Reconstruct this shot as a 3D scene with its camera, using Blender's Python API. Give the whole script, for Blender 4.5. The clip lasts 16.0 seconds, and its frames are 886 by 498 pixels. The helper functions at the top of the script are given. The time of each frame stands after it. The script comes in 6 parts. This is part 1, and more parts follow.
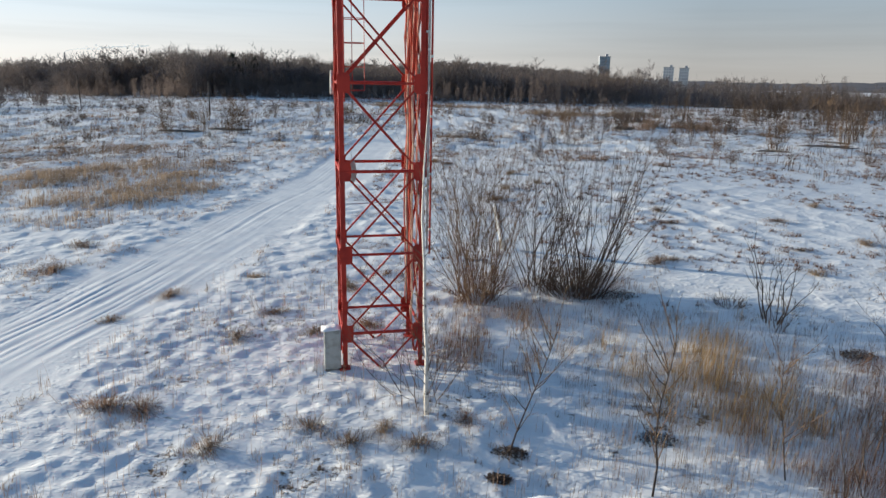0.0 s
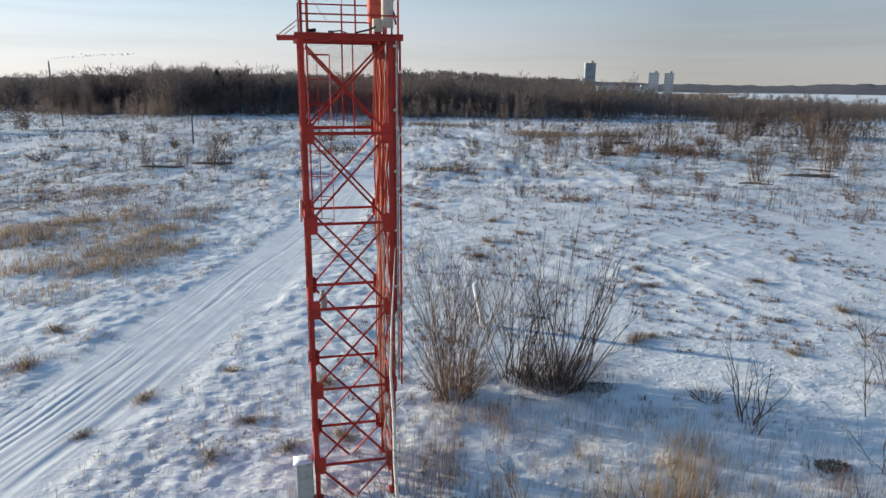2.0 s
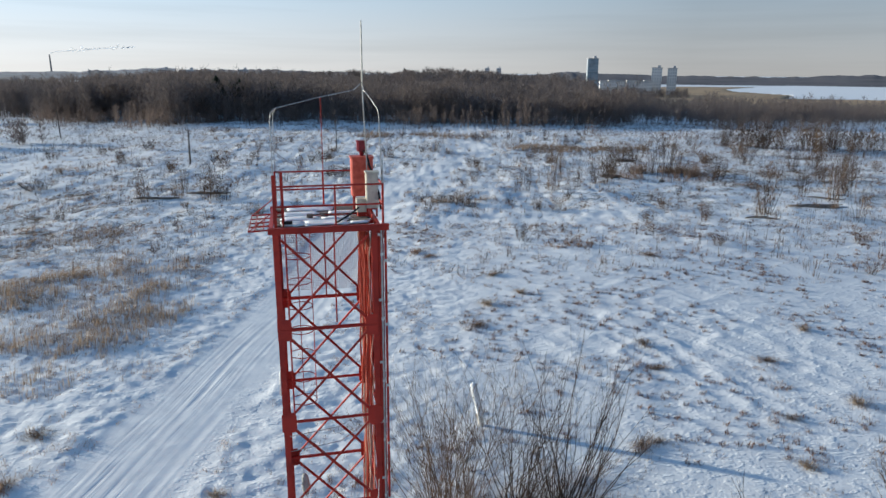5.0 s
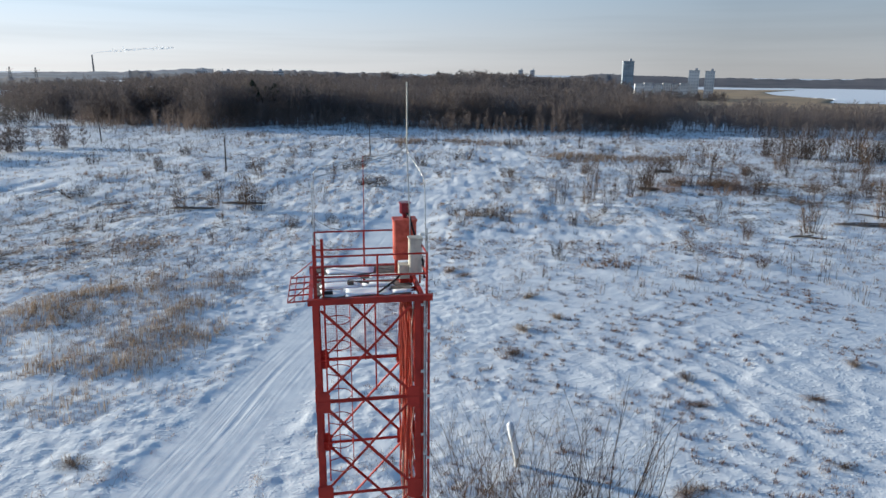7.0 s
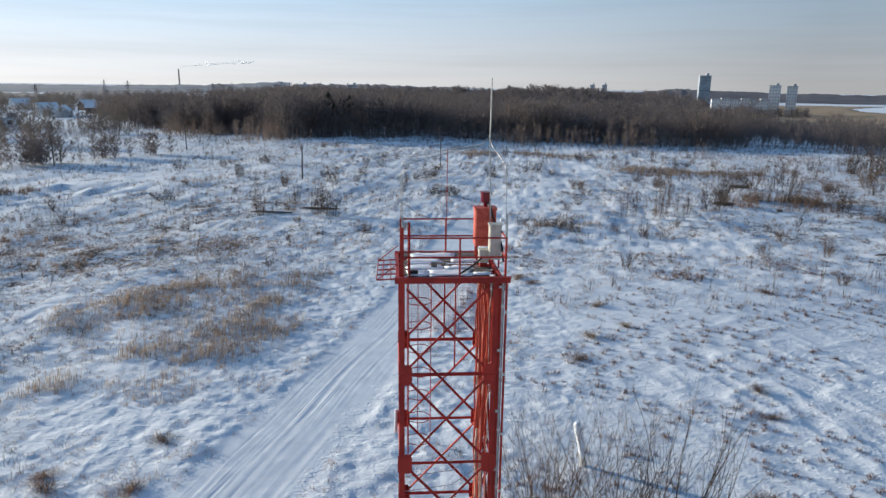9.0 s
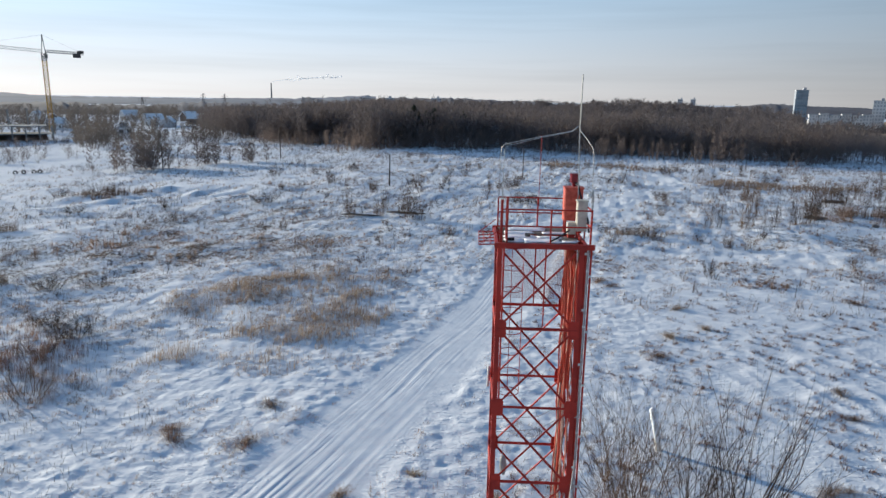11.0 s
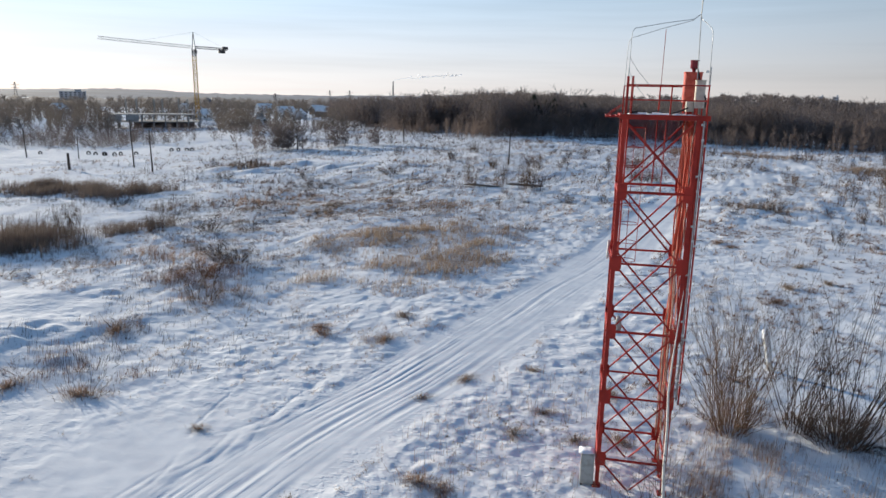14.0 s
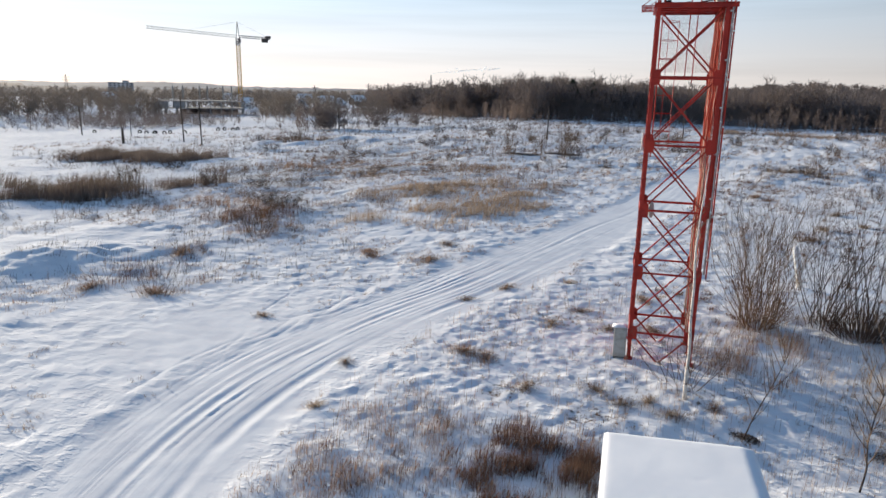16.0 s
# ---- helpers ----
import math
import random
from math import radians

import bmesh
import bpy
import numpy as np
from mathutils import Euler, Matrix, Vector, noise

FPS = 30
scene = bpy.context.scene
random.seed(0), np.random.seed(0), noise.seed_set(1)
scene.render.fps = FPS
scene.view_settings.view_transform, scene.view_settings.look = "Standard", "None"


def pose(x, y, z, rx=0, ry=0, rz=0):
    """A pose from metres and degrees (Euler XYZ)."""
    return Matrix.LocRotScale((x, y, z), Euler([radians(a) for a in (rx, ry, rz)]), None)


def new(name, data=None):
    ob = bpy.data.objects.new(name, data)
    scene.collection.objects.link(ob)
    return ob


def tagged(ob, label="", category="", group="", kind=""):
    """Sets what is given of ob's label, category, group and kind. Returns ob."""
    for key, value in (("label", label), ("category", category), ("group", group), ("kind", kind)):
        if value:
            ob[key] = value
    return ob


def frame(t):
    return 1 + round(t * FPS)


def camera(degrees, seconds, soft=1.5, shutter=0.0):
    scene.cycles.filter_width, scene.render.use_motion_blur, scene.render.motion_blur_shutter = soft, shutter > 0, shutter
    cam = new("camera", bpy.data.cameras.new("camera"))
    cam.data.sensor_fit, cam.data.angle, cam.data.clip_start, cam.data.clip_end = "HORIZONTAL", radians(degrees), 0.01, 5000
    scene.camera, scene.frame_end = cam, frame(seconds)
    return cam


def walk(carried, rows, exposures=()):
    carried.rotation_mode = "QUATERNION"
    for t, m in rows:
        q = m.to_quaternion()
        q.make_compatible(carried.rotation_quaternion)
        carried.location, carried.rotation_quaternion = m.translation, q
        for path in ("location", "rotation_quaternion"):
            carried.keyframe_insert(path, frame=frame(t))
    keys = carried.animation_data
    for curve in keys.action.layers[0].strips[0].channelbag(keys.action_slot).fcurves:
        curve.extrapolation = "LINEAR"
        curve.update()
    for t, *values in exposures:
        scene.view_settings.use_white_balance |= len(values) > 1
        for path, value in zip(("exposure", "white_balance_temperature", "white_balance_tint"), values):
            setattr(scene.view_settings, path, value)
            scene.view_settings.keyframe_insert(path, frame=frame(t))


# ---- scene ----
cam = camera(66.7, 16.0)
METRES, EYE, TILT, LEAN, TURN = 28.0, 9.24, -14.4, -1.1, 0.0
ROWS = [
    (0.0, 0.0, 0.0, 0.0, 0.0, 0.0, -0.0),
    (0.5, 0.0017, -0.004, 0.0365, -0.22, 0.16, 0.19),
    (1.0, 0.0075, -0.0041, 0.0721, -0.48, 0.28, 0.36),
    (1.5, 0.0142, -0.0018, 0.1074, -0.68, 0.3, 0.56),
    (2.0, 0.0214, 0.0033, 0.1422, -0.89, 0.31, 0.79),
    (2.5, 0.0277, 0.01, 0.1776, -1.09, 0.21, 0.98),
    (3.0, 0.0329, 0.0186, 0.2126, -1.29, 0.11, 1.13),
    (3.5, 0.0368, 0.0281, 0.2468, -1.38, -0.04, 1.23),
    (6.0, 0.0323, 0.0835, 0.3828, 0.42, -0.5, 0.59),
    (6.5, 0.0282, 0.0898, 0.3961, 1.11, -0.46, 0.37),
    (7.0, 0.0235, 0.0913, 0.4002, 1.91, -0.34, 0.12),
    (7.5, 0.0196, 0.0878, 0.3973, 2.73, -0.14, -0.16),
    (8.0, 0.0165, 0.0812, 0.3894, 3.97, 0.14, -0.54),
    (8.5, 0.0145, 0.0688, 0.3816, 5.96, 0.44, -1.13),
    (9.0, 0.0134, 0.0513, 0.3739, 7.48, 0.75, -1.54),
    (11.5, 0.0138, -0.0871, 0.3052, 15.91, 1.71, -3.98),
    (12.0, 0.0176, -0.1163, 0.2818, 17.75, 1.67, -4.53),
    (12.5, 0.0218, -0.1416, 0.2546, 19.39, 1.56, -4.98),
    (13.0, 0.027, -0.1613, 0.225, 20.95, 1.38, -5.38),
    (13.5, 0.0323, -0.1753, 0.1926, 22.25, 1.12, -5.67),
    (14.0, 0.0398, -0.1887, 0.1561, 23.54, 0.78, -5.95),
    (14.5, 0.05, -0.2036, 0.1152, 24.63, 0.48, -6.24),
    (15.0, 0.0603, -0.2226, 0.0729, 25.38, 0.27, -6.42),
    (15.5, 0.0699, -0.2439, 0.032, 26.01, 0.12, -6.56),
    (16.0, 0.0777, -0.2691, -0.0067, 26.58, 0.02, -6.72),
]
walk(cam, [(t, pose(0, 0, EYE, TILT, LEAN, TURN) @ pose(METRES * x, METRES * y, METRES * z, 90 + pitch, roll, yaw)) for t, x, y, z, yaw, pitch, roll in ROWS],
     exposures=[(0.0, 0.01, 5700, 1), (3.5, -0.04, 5480, 0), (7.0, -0.08, 5310, 1), (9.0, -0.08, 5340, 2), (12.0, -0.07, 5430, 3), (14.5, 0.01, 5680, 5), (16.0, 0.10, 5850, 6)])

# ---- light ----
SUN_LEFT, SUN_UP = 70.0, 9.5          # degrees left of the first view, and above the horizon
world = bpy.data.worlds.new("winter_sky")
scene.world = world
world.use_nodes = True
wn, wl = world.node_tree.nodes, world.node_tree.links
sky = wn.new("ShaderNodeTexSky")
sky.sky_type = 'NISHITA'
sky.sun_disc = False
sky.sun_elevation = radians(SUN_UP)
sky.sun_rotation = radians(-SUN_LEFT)
sky.altitude = 20
sky.air_density, sky.dust_density, sky.ozone_density = 0.8, 0.8, 3.0
heaven = wn.new("ShaderNodeTexCoord")
veil = wn.new("ShaderNodeMix")           # a thin even veil of high haze
veil.data_type = 'RGBA'
hue_of_veil = wn.new("ShaderNodeMix")
hue_of_veil.data_type = 'RGBA'
low_hue = wn.new("ShaderNodeMix")               # cream along the horizon, pale blue a few degrees above it
low_hue.data_type = 'RGBA'
low_hue.inputs["A"].default_value = (14.2, 11.85, 10.2, 1)
low_hue.inputs["B"].default_value = (10.4, 11.5, 12.4, 1)
low_height = wn.new("ShaderNodeMapRange")
low_height.interpolation_type = 'SMOOTHSTEP'
low_height.inputs["From Min"].default_value, low_height.inputs["From Max"].default_value = -0.02, 0.16
wl.new(low_height.outputs[0], low_hue.inputs["Factor"])
wl.new(low_hue.outputs["Result"], hue_of_veil.inputs["A"])
hue_of_veil.inputs["B"].default_value = (3.2, 5.6, 9.8, 1)
height_in_sky = wn.new("ShaderNodeMapRange")
height_in_sky.inputs["From Min"].default_value, height_in_sky.inputs["From Max"].default_value = 0.12, 0.7
wl.new(height_in_sky.outputs[0], hue_of_veil.inputs["Factor"])
towards_sun = wn.new("ShaderNodeVectorMath")   # haze scatters more light near the sun
towards_sun.operation = 'DOT_PRODUCT'
towards_sun.inputs[1].default_value = (-math.sin(radians(SUN_LEFT)), math.cos(radians(SUN_LEFT)), 0.2)
glow = wn.new("ShaderNodeMapRange")
glow.inputs["To Min"].default_value, glow.inputs["To Max"].default_value = 0.86, 1.92
bright_veil = wn.new("ShaderNodeVectorMath")
bright_veil.operation = 'SCALE'
wl.new(towards_sun.outputs["Value"], glow.inputs["Value"])
streaks = wn.new("ShaderNodeTexNoise")        # faint streaks of high cloud
flat = wn.new("ShaderNodeMapping")
flat.inputs["Scale"].default_value = (1.5, 1.5, 34.0)
streaks.inputs["Scale"].default_value, streaks.inputs["Detail"].default_value = 1.6, 5
streak_light = wn.new("ShaderNodeMapRange")
streak_light.inputs["From Min"].default_value, streak_light.inputs["From Max"].default_value = 0.42, 0.68
streak_light.inputs["To Min"].default_value, streak_light.inputs["To Max"].default_value = 1.02, 0.93
both_lights = wn.new("ShaderNodeMath")
both_lights.operation = 'MULTIPLY'
wl.new(heaven.outputs["Generated"], flat.inputs[0])
wl.new(flat.outputs[0], streaks.inputs["Vector"])
wl.new(streaks.outputs["Fac"], streak_light.inputs["Value"])
wl.new(glow.outputs[0], both_lights.inputs[0])
wl.new(streak_light.outputs[0], both_lights.inputs[1])
wl.new(both_lights.outputs[0], bright_veil.inputs["Scale"])
wl.new(hue_of_veil.outputs["Result"], bright_veil.inputs[0])
wl.new(bright_veil.outputs[0], veil.inputs["B"])
rise = wn.new("ShaderNodeSeparateXYZ")
thick_veil = wn.new("ShaderNodeMapRange")   # thickest along the horizon
thick_veil.inputs["From Min"].default_value, thick_veil.inputs["From Max"].default_value = 0.02, 0.6
thick_veil.inputs["To Min"].default_value, thick_veil.inputs["To Max"].default_value = 0.85, 0.5
wl.new(heaven.outputs["Generated"], rise.inputs[0])
wl.new(heaven.outputs["Generated"], towards_sun.inputs[0])
wl.new(rise.outputs["Z"], thick_veil.inputs["Value"])
wl.new(rise.outputs["Z"], height_in_sky.inputs["Value"])
wl.new(rise.outputs["Z"], low_height.inputs["Value"])
wl.new(thick_veil.outputs[0], veil.inputs["Factor"])
wl.new(sky.outputs[0], veil.inputs["A"])
wl.new(veil.outputs["Result"], wn["Background"].inputs[0])
wn["Background"].inputs[1].default_value = 0.05
sun = new("sun", bpy.data.lights.new("sun", "SUN"))
sun.data.energy, sun.data.angle, sun.data.color = 7.4, radians(1.2), (1.0, 0.80, 0.58)
sun_way = Vector((-math.sin(radians(SUN_LEFT)) * math.cos(radians(SUN_UP)),
                  math.cos(radians(SUN_LEFT)) * math.cos(radians(SUN_UP)), math.sin(radians(SUN_UP))))
sun.rotation_euler = sun_way.to_track_quat("Z", "Y").to_euler()
sun.location = sun_way * 80


# ---- materials ----
def material(name, colour, rough=0.8, metal=0.0, second=None, scale=6.0, grain=60.0, bump=0.15, reach=0.01,
             by="", spread=0.25, threshold=(0.45, 0.62), clear=0.0, thin=0.0):
    """A surface with two scales of variation. second: the colour of worn or stained places.
    by: "island" or "object" varies the brightness from piece to piece."""
    m = bpy.data.materials.new(name)
    m.use_nodes = True
    n, l = m.node_tree.nodes, m.node_tree.links
    b = n["Principled BSDF"]
    b.inputs["Roughness"].default_value = rough
    b.inputs["Metallic"].default_value = metal
    b.inputs["Specular IOR Level"].default_value = 0.3
    geo = n.new("ShaderNodeNewGeometry")
    big = n.new("ShaderNodeTexNoise")
    big.inputs["Scale"].default_value = scale
    big.inputs["Detail"].default_value = 4
    fine = n.new("ShaderNodeTexNoise")
    fine.inputs["Scale"].default_value = grain
    fine.inputs["Detail"].default_value = 3
    l.new(geo.outputs["Position"], big.inputs["Vector"])
    l.new(geo.outputs["Position"], fine.inputs["Vector"])
    ramp = n.new("ShaderNodeMapRange")
    ramp.inputs["From Min"].default_value, ramp.inputs["From Max"].default_value = threshold
    l.new(big.outputs["Fac"], ramp.inputs["Value"])
    mix = n.new("ShaderNodeMix")
    mix.data_type = 'RGBA'
    mix.inputs["A"].default_value = (*colour, 1)
    mix.inputs["B"].default_value = (*(second or [c * 0.75 for c in colour]), 1)
    l.new(ramp.outputs[0], mix.inputs["Factor"])
    out = mix.outputs["Result"]
    grainy = n.new("ShaderNodeMapRange")
    grainy.inputs["To Min"].default_value, grainy.inputs["To Max"].default_value = 0.82, 1.18
    l.new(fine.outputs["Fac"], grainy.inputs["Value"])
    value = grainy.outputs[0]
    if by:
        if by == "object":
            source = n.new("ShaderNodeObjectInfo").outputs["Random"]
        else:
            source = geo.outputs["Random Per Island"]
        vary = n.new("ShaderNodeMapRange")
        vary.inputs["To Min"].default_value, vary.inputs["To Max"].default_value = 1 - spread, 1 + spread
        l.new(source, vary.inputs["Value"])
        times = n.new("ShaderNodeMath")
        times.operation = 'MULTIPLY'
        l.new(value, times.inputs[0])
        l.new(vary.outputs[0], times.inputs[1])
        value = times.outputs[0]
    hue = n.new("ShaderNodeHueSaturation")
    l.new(out, hue.inputs["Color"])
    l.new(value, hue.inputs["Value"])
    l.new(hue.outputs[0], b.inputs["Base Color"])
    if bump:
        bp = n.new("ShaderNodeBump")
        bp.inputs["Strength"].default_value, bp.inputs["Distance"].default_value = bump, reach
        l.new(fine.outputs["Fac"], bp.inputs["Height"])
        l.new(bp.outputs[0], b.inputs["Normal"])
    if clear:
        b.inputs["Coat Weight"].default_value = clear
        b.inputs["Coat Roughness"].default_value = 0.25
    if thin:
        through_light = n.new("ShaderNodeBsdfTranslucent")
        l.new(hue.outputs[0], through_light.inputs["Color"])
        both = n.new("ShaderNodeMixShader")
        both.inputs[0].default_value = thin
        l.new(b.outputs[0], both.inputs[1])
        l.new(through_light.outputs[0], both.inputs[2])
        l.new(both.outputs[0], n["Material Output"].inputs["Surface"])
    return m


def snow_material(name, littered):
    """Wind-packed snow; where littered, dead grass shows through it by the sheet's own map."""
    m = bpy.data.materials.new(name)
    m.use_nodes = True
    n, l = m.node_tree.nodes, m.node_tree.links
    b = n["Principled BSDF"]
    b.inputs["Roughness"].default_value = 0.95
    b.inputs["Specular IOR Level"].default_value = 0.04
    geo = n.new("ShaderNodeNewGeometry")

    def noise_at(scale, detail=4, rough=0.5):
        t = n.new("ShaderNodeTexNoise")
        t.inputs["Scale"].default_value, t.inputs["Detail"].default_value = scale, detail
        t.inputs["Roughness"].default_value = rough
        l.new(geo.outputs["Position"], t.inputs["Vector"])
        return t.outputs["Fac"]

    def ramp(value, a, z, lo=0.0, hi=1.0):
        r = n.new("ShaderNodeMapRange")
        r.inputs["From Min"].default_value, r.inputs["From Max"].default_value = a, z
        r.inputs["To Min"].default_value, r.inputs["To Max"].default_value = lo, hi
        l.new(value, r.inputs["Value"])
        return r.outputs[0]

    def math_node(op, a, c):
        t = n.new("ShaderNodeMath")
        t.operation = op
        for i, v in enumerate((a, c)):
            if isinstance(v, (int, float)):
                t.inputs[i].default_value = v
            else:
                l.new(v, t.inputs[i])
        return t.outputs[0]

    tint = n.new("ShaderNodeMix")
    tint.data_type = 'RGBA'
    tint.inputs["A"].default_value, tint.inputs["B"].default_value = ((0.88, 0.88, 0.88, 1), (0.78, 0.785, 0.80, 1)) if littered else ((0.93, 0.93, 0.93, 1), (0.87, 0.875, 0.885, 1))
    l.new(ramp(noise_at(0.6, 5), 0.4, 0.65), tint.inputs["Factor"])
    colour = tint.outputs["Result"]
    if littered:
        drawn = n.new("ShaderNodeMapping")          # wind-carved crusts lie drawn out along the wind
        drawn.inputs["Rotation"].default_value = (0, 0, radians(24))
        drawn.inputs["Scale"].default_value = (1.0, 2.1, 1.0)
        l.new(geo.outputs["Position"], drawn.inputs[0])
        crust = n.new("ShaderNodeTexNoise")
        crust.inputs["Scale"].default_value, crust.inputs["Detail"].default_value, crust.inputs["Roughness"].default_value = 1.7, 2, 0.5
        l.new(drawn.outputs[0], crust.inputs["Vector"])
        calm = n.new("ShaderNodeAttribute")
        calm.attribute_name = "calm"
        rim = math_node('MULTIPLY', ramp(crust.outputs["Fac"], 0.52, 0.64), 0.026)
        small = math_node('MULTIPLY', ramp(noise_at(5.5, 1, 0.5), 0.48, 0.68), 0.008)
        rough_part = math_node('MULTIPLY', math_node('ADD', rim, small), ramp(calm.outputs["Fac"], 0.0, 1.0, 1.0, 0.10))
        height = math_node('ADD', rough_part, math_node('MULTIPLY', noise_at(15, 3, 0.5), 0.002))
        across, beaten = n.new("ShaderNodeAttribute"), n.new("ShaderNodeAttribute")
        across.attribute_name, beaten.attribute_name = "across", "beaten"
        apart, lane = n.new("ShaderNodeSeparateXYZ"), n.new("ShaderNodeCombineXYZ")     # fine grooves left by runners and wheels
        l.new(geo.outputs["Position"], apart.inputs[0])
        l.new(math_node('MULTIPLY', across.outputs["Fac"], 2.6), lane.inputs[0])
        l.new(math_node('MULTIPLY', apart.outputs["Y"], 0.11), lane.inputs[1])
        grooves = n.new("ShaderNodeTexNoise")
        grooves.inputs["Scale"].default_value, grooves.inputs["Detail"].default_value, grooves.inputs["Roughness"].default_value = 1.0, 2, 0.5
        l.new(lane.outputs[0], grooves.inputs["Vector"])
        height = math_node('ADD', height, math_node('MULTIPLY', math_node('MULTIPLY', ramp(grooves.outputs["Fac"], 0.36, 0.54), beaten.outputs["Fac"]), 0.018))
    else:
        height = math_node('ADD', math_node('MULTIPLY', noise_at(1.6, 4, 0.5), 0.012), math_node('MULTIPLY', noise_at(22, 3, 0.5), 0.0015))
    if littered:
        at = n.new("ShaderNodeAttribute")
        at.attribute_name = "litter"
        wild = n.new("ShaderNodeAttribute")
        wild.attribute_name = "hummock"
        height = math_node('ADD', height, math_node('MULTIPLY', noise_at(0.75, 4, 0.6), math_node('MULTIPLY', wild.outputs["Fac"], 0.22)))
        spots = math_node('ADD', math_node('MULTIPLY', noise_at(2.6, 6, 0.68), 0.9), math_node('MULTIPLY', noise_at(14, 3, 0.6), 0.35))
        cover = ramp(math_node('ADD', spots, at.outputs["Fac"]), 0.85, 0.95)
        straw = n.new("ShaderNodeMix")
        straw.data_type = 'RGBA'
        straw.inputs["A"].default_value, straw.inputs["B"].default_value = (0.17, 0.125, 0.085, 1), (0.085, 0.064, 0.048, 1)
        l.new(ramp(noise_at(9, 4), 0.42, 0.6), straw.inputs["Factor"])
        both = n.new("ShaderNodeMix")
        both.data_type = 'RGBA'
        l.new(cover, both.inputs["Factor"])
        l.new(colour, both.inputs["A"])
        l.new(straw.outputs["Result"], both.inputs["B"])
        colour = both.outputs["Result"]
    l.new(colour, b.inputs["Base Color"])
    bp = n.new("ShaderNodeBump")
    bp.inputs["Strength"].default_value, bp.inputs["Distance"].default_value = (0.7 if littered else 1.0, 1.0)
    l.new(height, bp.inputs["Height"])
    l.new(bp.outputs[0], b.inputs["Normal"])
    return m


def glass_material(name, colour):
    m = material(name, colour, rough=0.08, bump=0, scale=0.2, grain=2)
    m.node_tree.nodes["Principled BSDF"].inputs["Specular IOR Level"].default_value = 0.8
    return m


SNOW_GROUND = snow_material("trodden_snow_with_dead_grass", True)
SNOW = snow_material("clean_snow", False)
RED = material("red_oxide_paint", (0.42, 0.031, 0.018), 0.5, 0, (0.30, 0.021, 0.014), 2.2, 40, 0.12, 0.004, by="object", spread=0.12)
RED_OLD = material("faded_red_paint", (0.56, 0.11, 0.075), 0.6, 0, (0.42, 0.07, 0.045), 5, 60, 0.1, 0.004)
RED_DARK = material("dark_red_lamp_glass", (0.22, 0.018, 0.03), 0.3, 0, None, 8, 50, 0.05, 0.002)
GREY_PAINT = material("grey_cabinet_paint", (0.44, 0.45, 0.43), 0.55, 0, (0.34, 0.33, 0.30), 4, 50, 0.1, 0.004)
CREAM = material("cream_plastic", (0.62, 0.58, 0.48), 0.5, 0, (0.50, 0.46, 0.38), 6, 60, 0.08, 0.003)
STEEL = material("galvanised_steel", (0.48, 0.48, 0.47), 0.45, 0.7, (0.33, 0.31, 0.29), 9, 70, 0.1, 0.003)
CABLE_PALE = material("pale_weathered_cable", (0.55, 0.42, 0.33), 0.7, 0, (0.42, 0.24, 0.17), 5, 40, 0.1, 0.003)
CABLE_RED = material("red_painted_cable", (0.50, 0.075, 0.036), 0.6, 0, (0.40, 0.06, 0.035), 5, 40, 0.1, 0.003)
RUBBER = material("black_rubber", (0.025, 0.025, 0.027), 0.7, 0, None, 8, 60, 0.2, 0.004)
WHITE_TAPE = material("white_clip", (0.78, 0.76, 0.72), 0.5, 0, None, 9, 60, 0.05, 0.002)
PLANK = material("grey_weathered_plank", (0.22, 0.19, 0.16), 0.85, 0, (0.12, 0.10, 0.085), 7, 55, 0.3, 0.006, by="object")
POLE_WOOD = material("tarred_pole_wood", (0.085, 0.07, 0.06), 0.9, 0, (0.05, 0.04, 0.035), 3, 40, 0.3, 0.01)
TWIG = material("bare_willow_bark", (0.145, 0.096, 0.062), 0.9, 0, (0.20, 0.135, 0.08), 3, 40, 0.2, 0.006, by="island", spread=0.4)
TWIG_DARK = material("bare_dark_bark", (0.078, 0.058, 0.047), 0.9, 0, (0.115, 0.082, 0.062), 2, 30, 0.2, 0.006, by="island", spread=0.4)
TWIG_RUST = material("bare_rusty_twigs", (0.14, 0.095, 0.07), 0.9, 0, (0.10, 0.072, 0.056), 2, 30, 0.2, 0.006, by="island", spread=0.35)
BIRCH = material("birch_bark", (0.82, 0.76, 0.68), 0.75, 0, (0.16, 0.13, 0.11), 9, 40, 0.2, 0.006, threshold=(0.62, 0.66))
STRAW = material("dead_reed_straw", (0.37, 0.29, 0.215), 0.9, 0, (0.28, 0.215, 0.16), 1.2, 30, 0.0, 0.005, by="island", spread=0.45, thin=0.4)
STRAW_GOLD = material("golden_dead_reeds", (0.42, 0.30, 0.165), 0.9, 0, (0.31, 0.22, 0.13), 1.2, 30, 0.0, 0.005, by="island", spread=0.45, thin=0.4)
REED_GREY = material("grey_brown_dead_reeds", (0.20, 0.158, 0.13), 0.9, 0, (0.15, 0.12, 0.10), 0.4, 30, 0.0, 0.005, by="island", spread=0.35, thin=0.3)
STRAW_BROWN = material("dead_brown_weeds", (0.29, 0.20, 0.145), 0.9, 0, (0.21, 0.15, 0.11), 1.2, 30, 0.0, 0.005, by="island", spread=0.45, thin=0.45)
STRAW_DULL = material("dull_dead_grass", (0.27, 0.21, 0.165), 0.9, 0, (0.20, 0.155, 0.12), 0.8, 30, 0.0, 0.005, by="island", spread=0.3, thin=0.5)
WEEDS_DARK = material("dark_reddish_weeds", (0.20, 0.12, 0.08), 0.9, 0, (0.135, 0.082, 0.06), 1.2, 30, 0.0, 0.005, by="island", spread=0.45, thin=0.3)
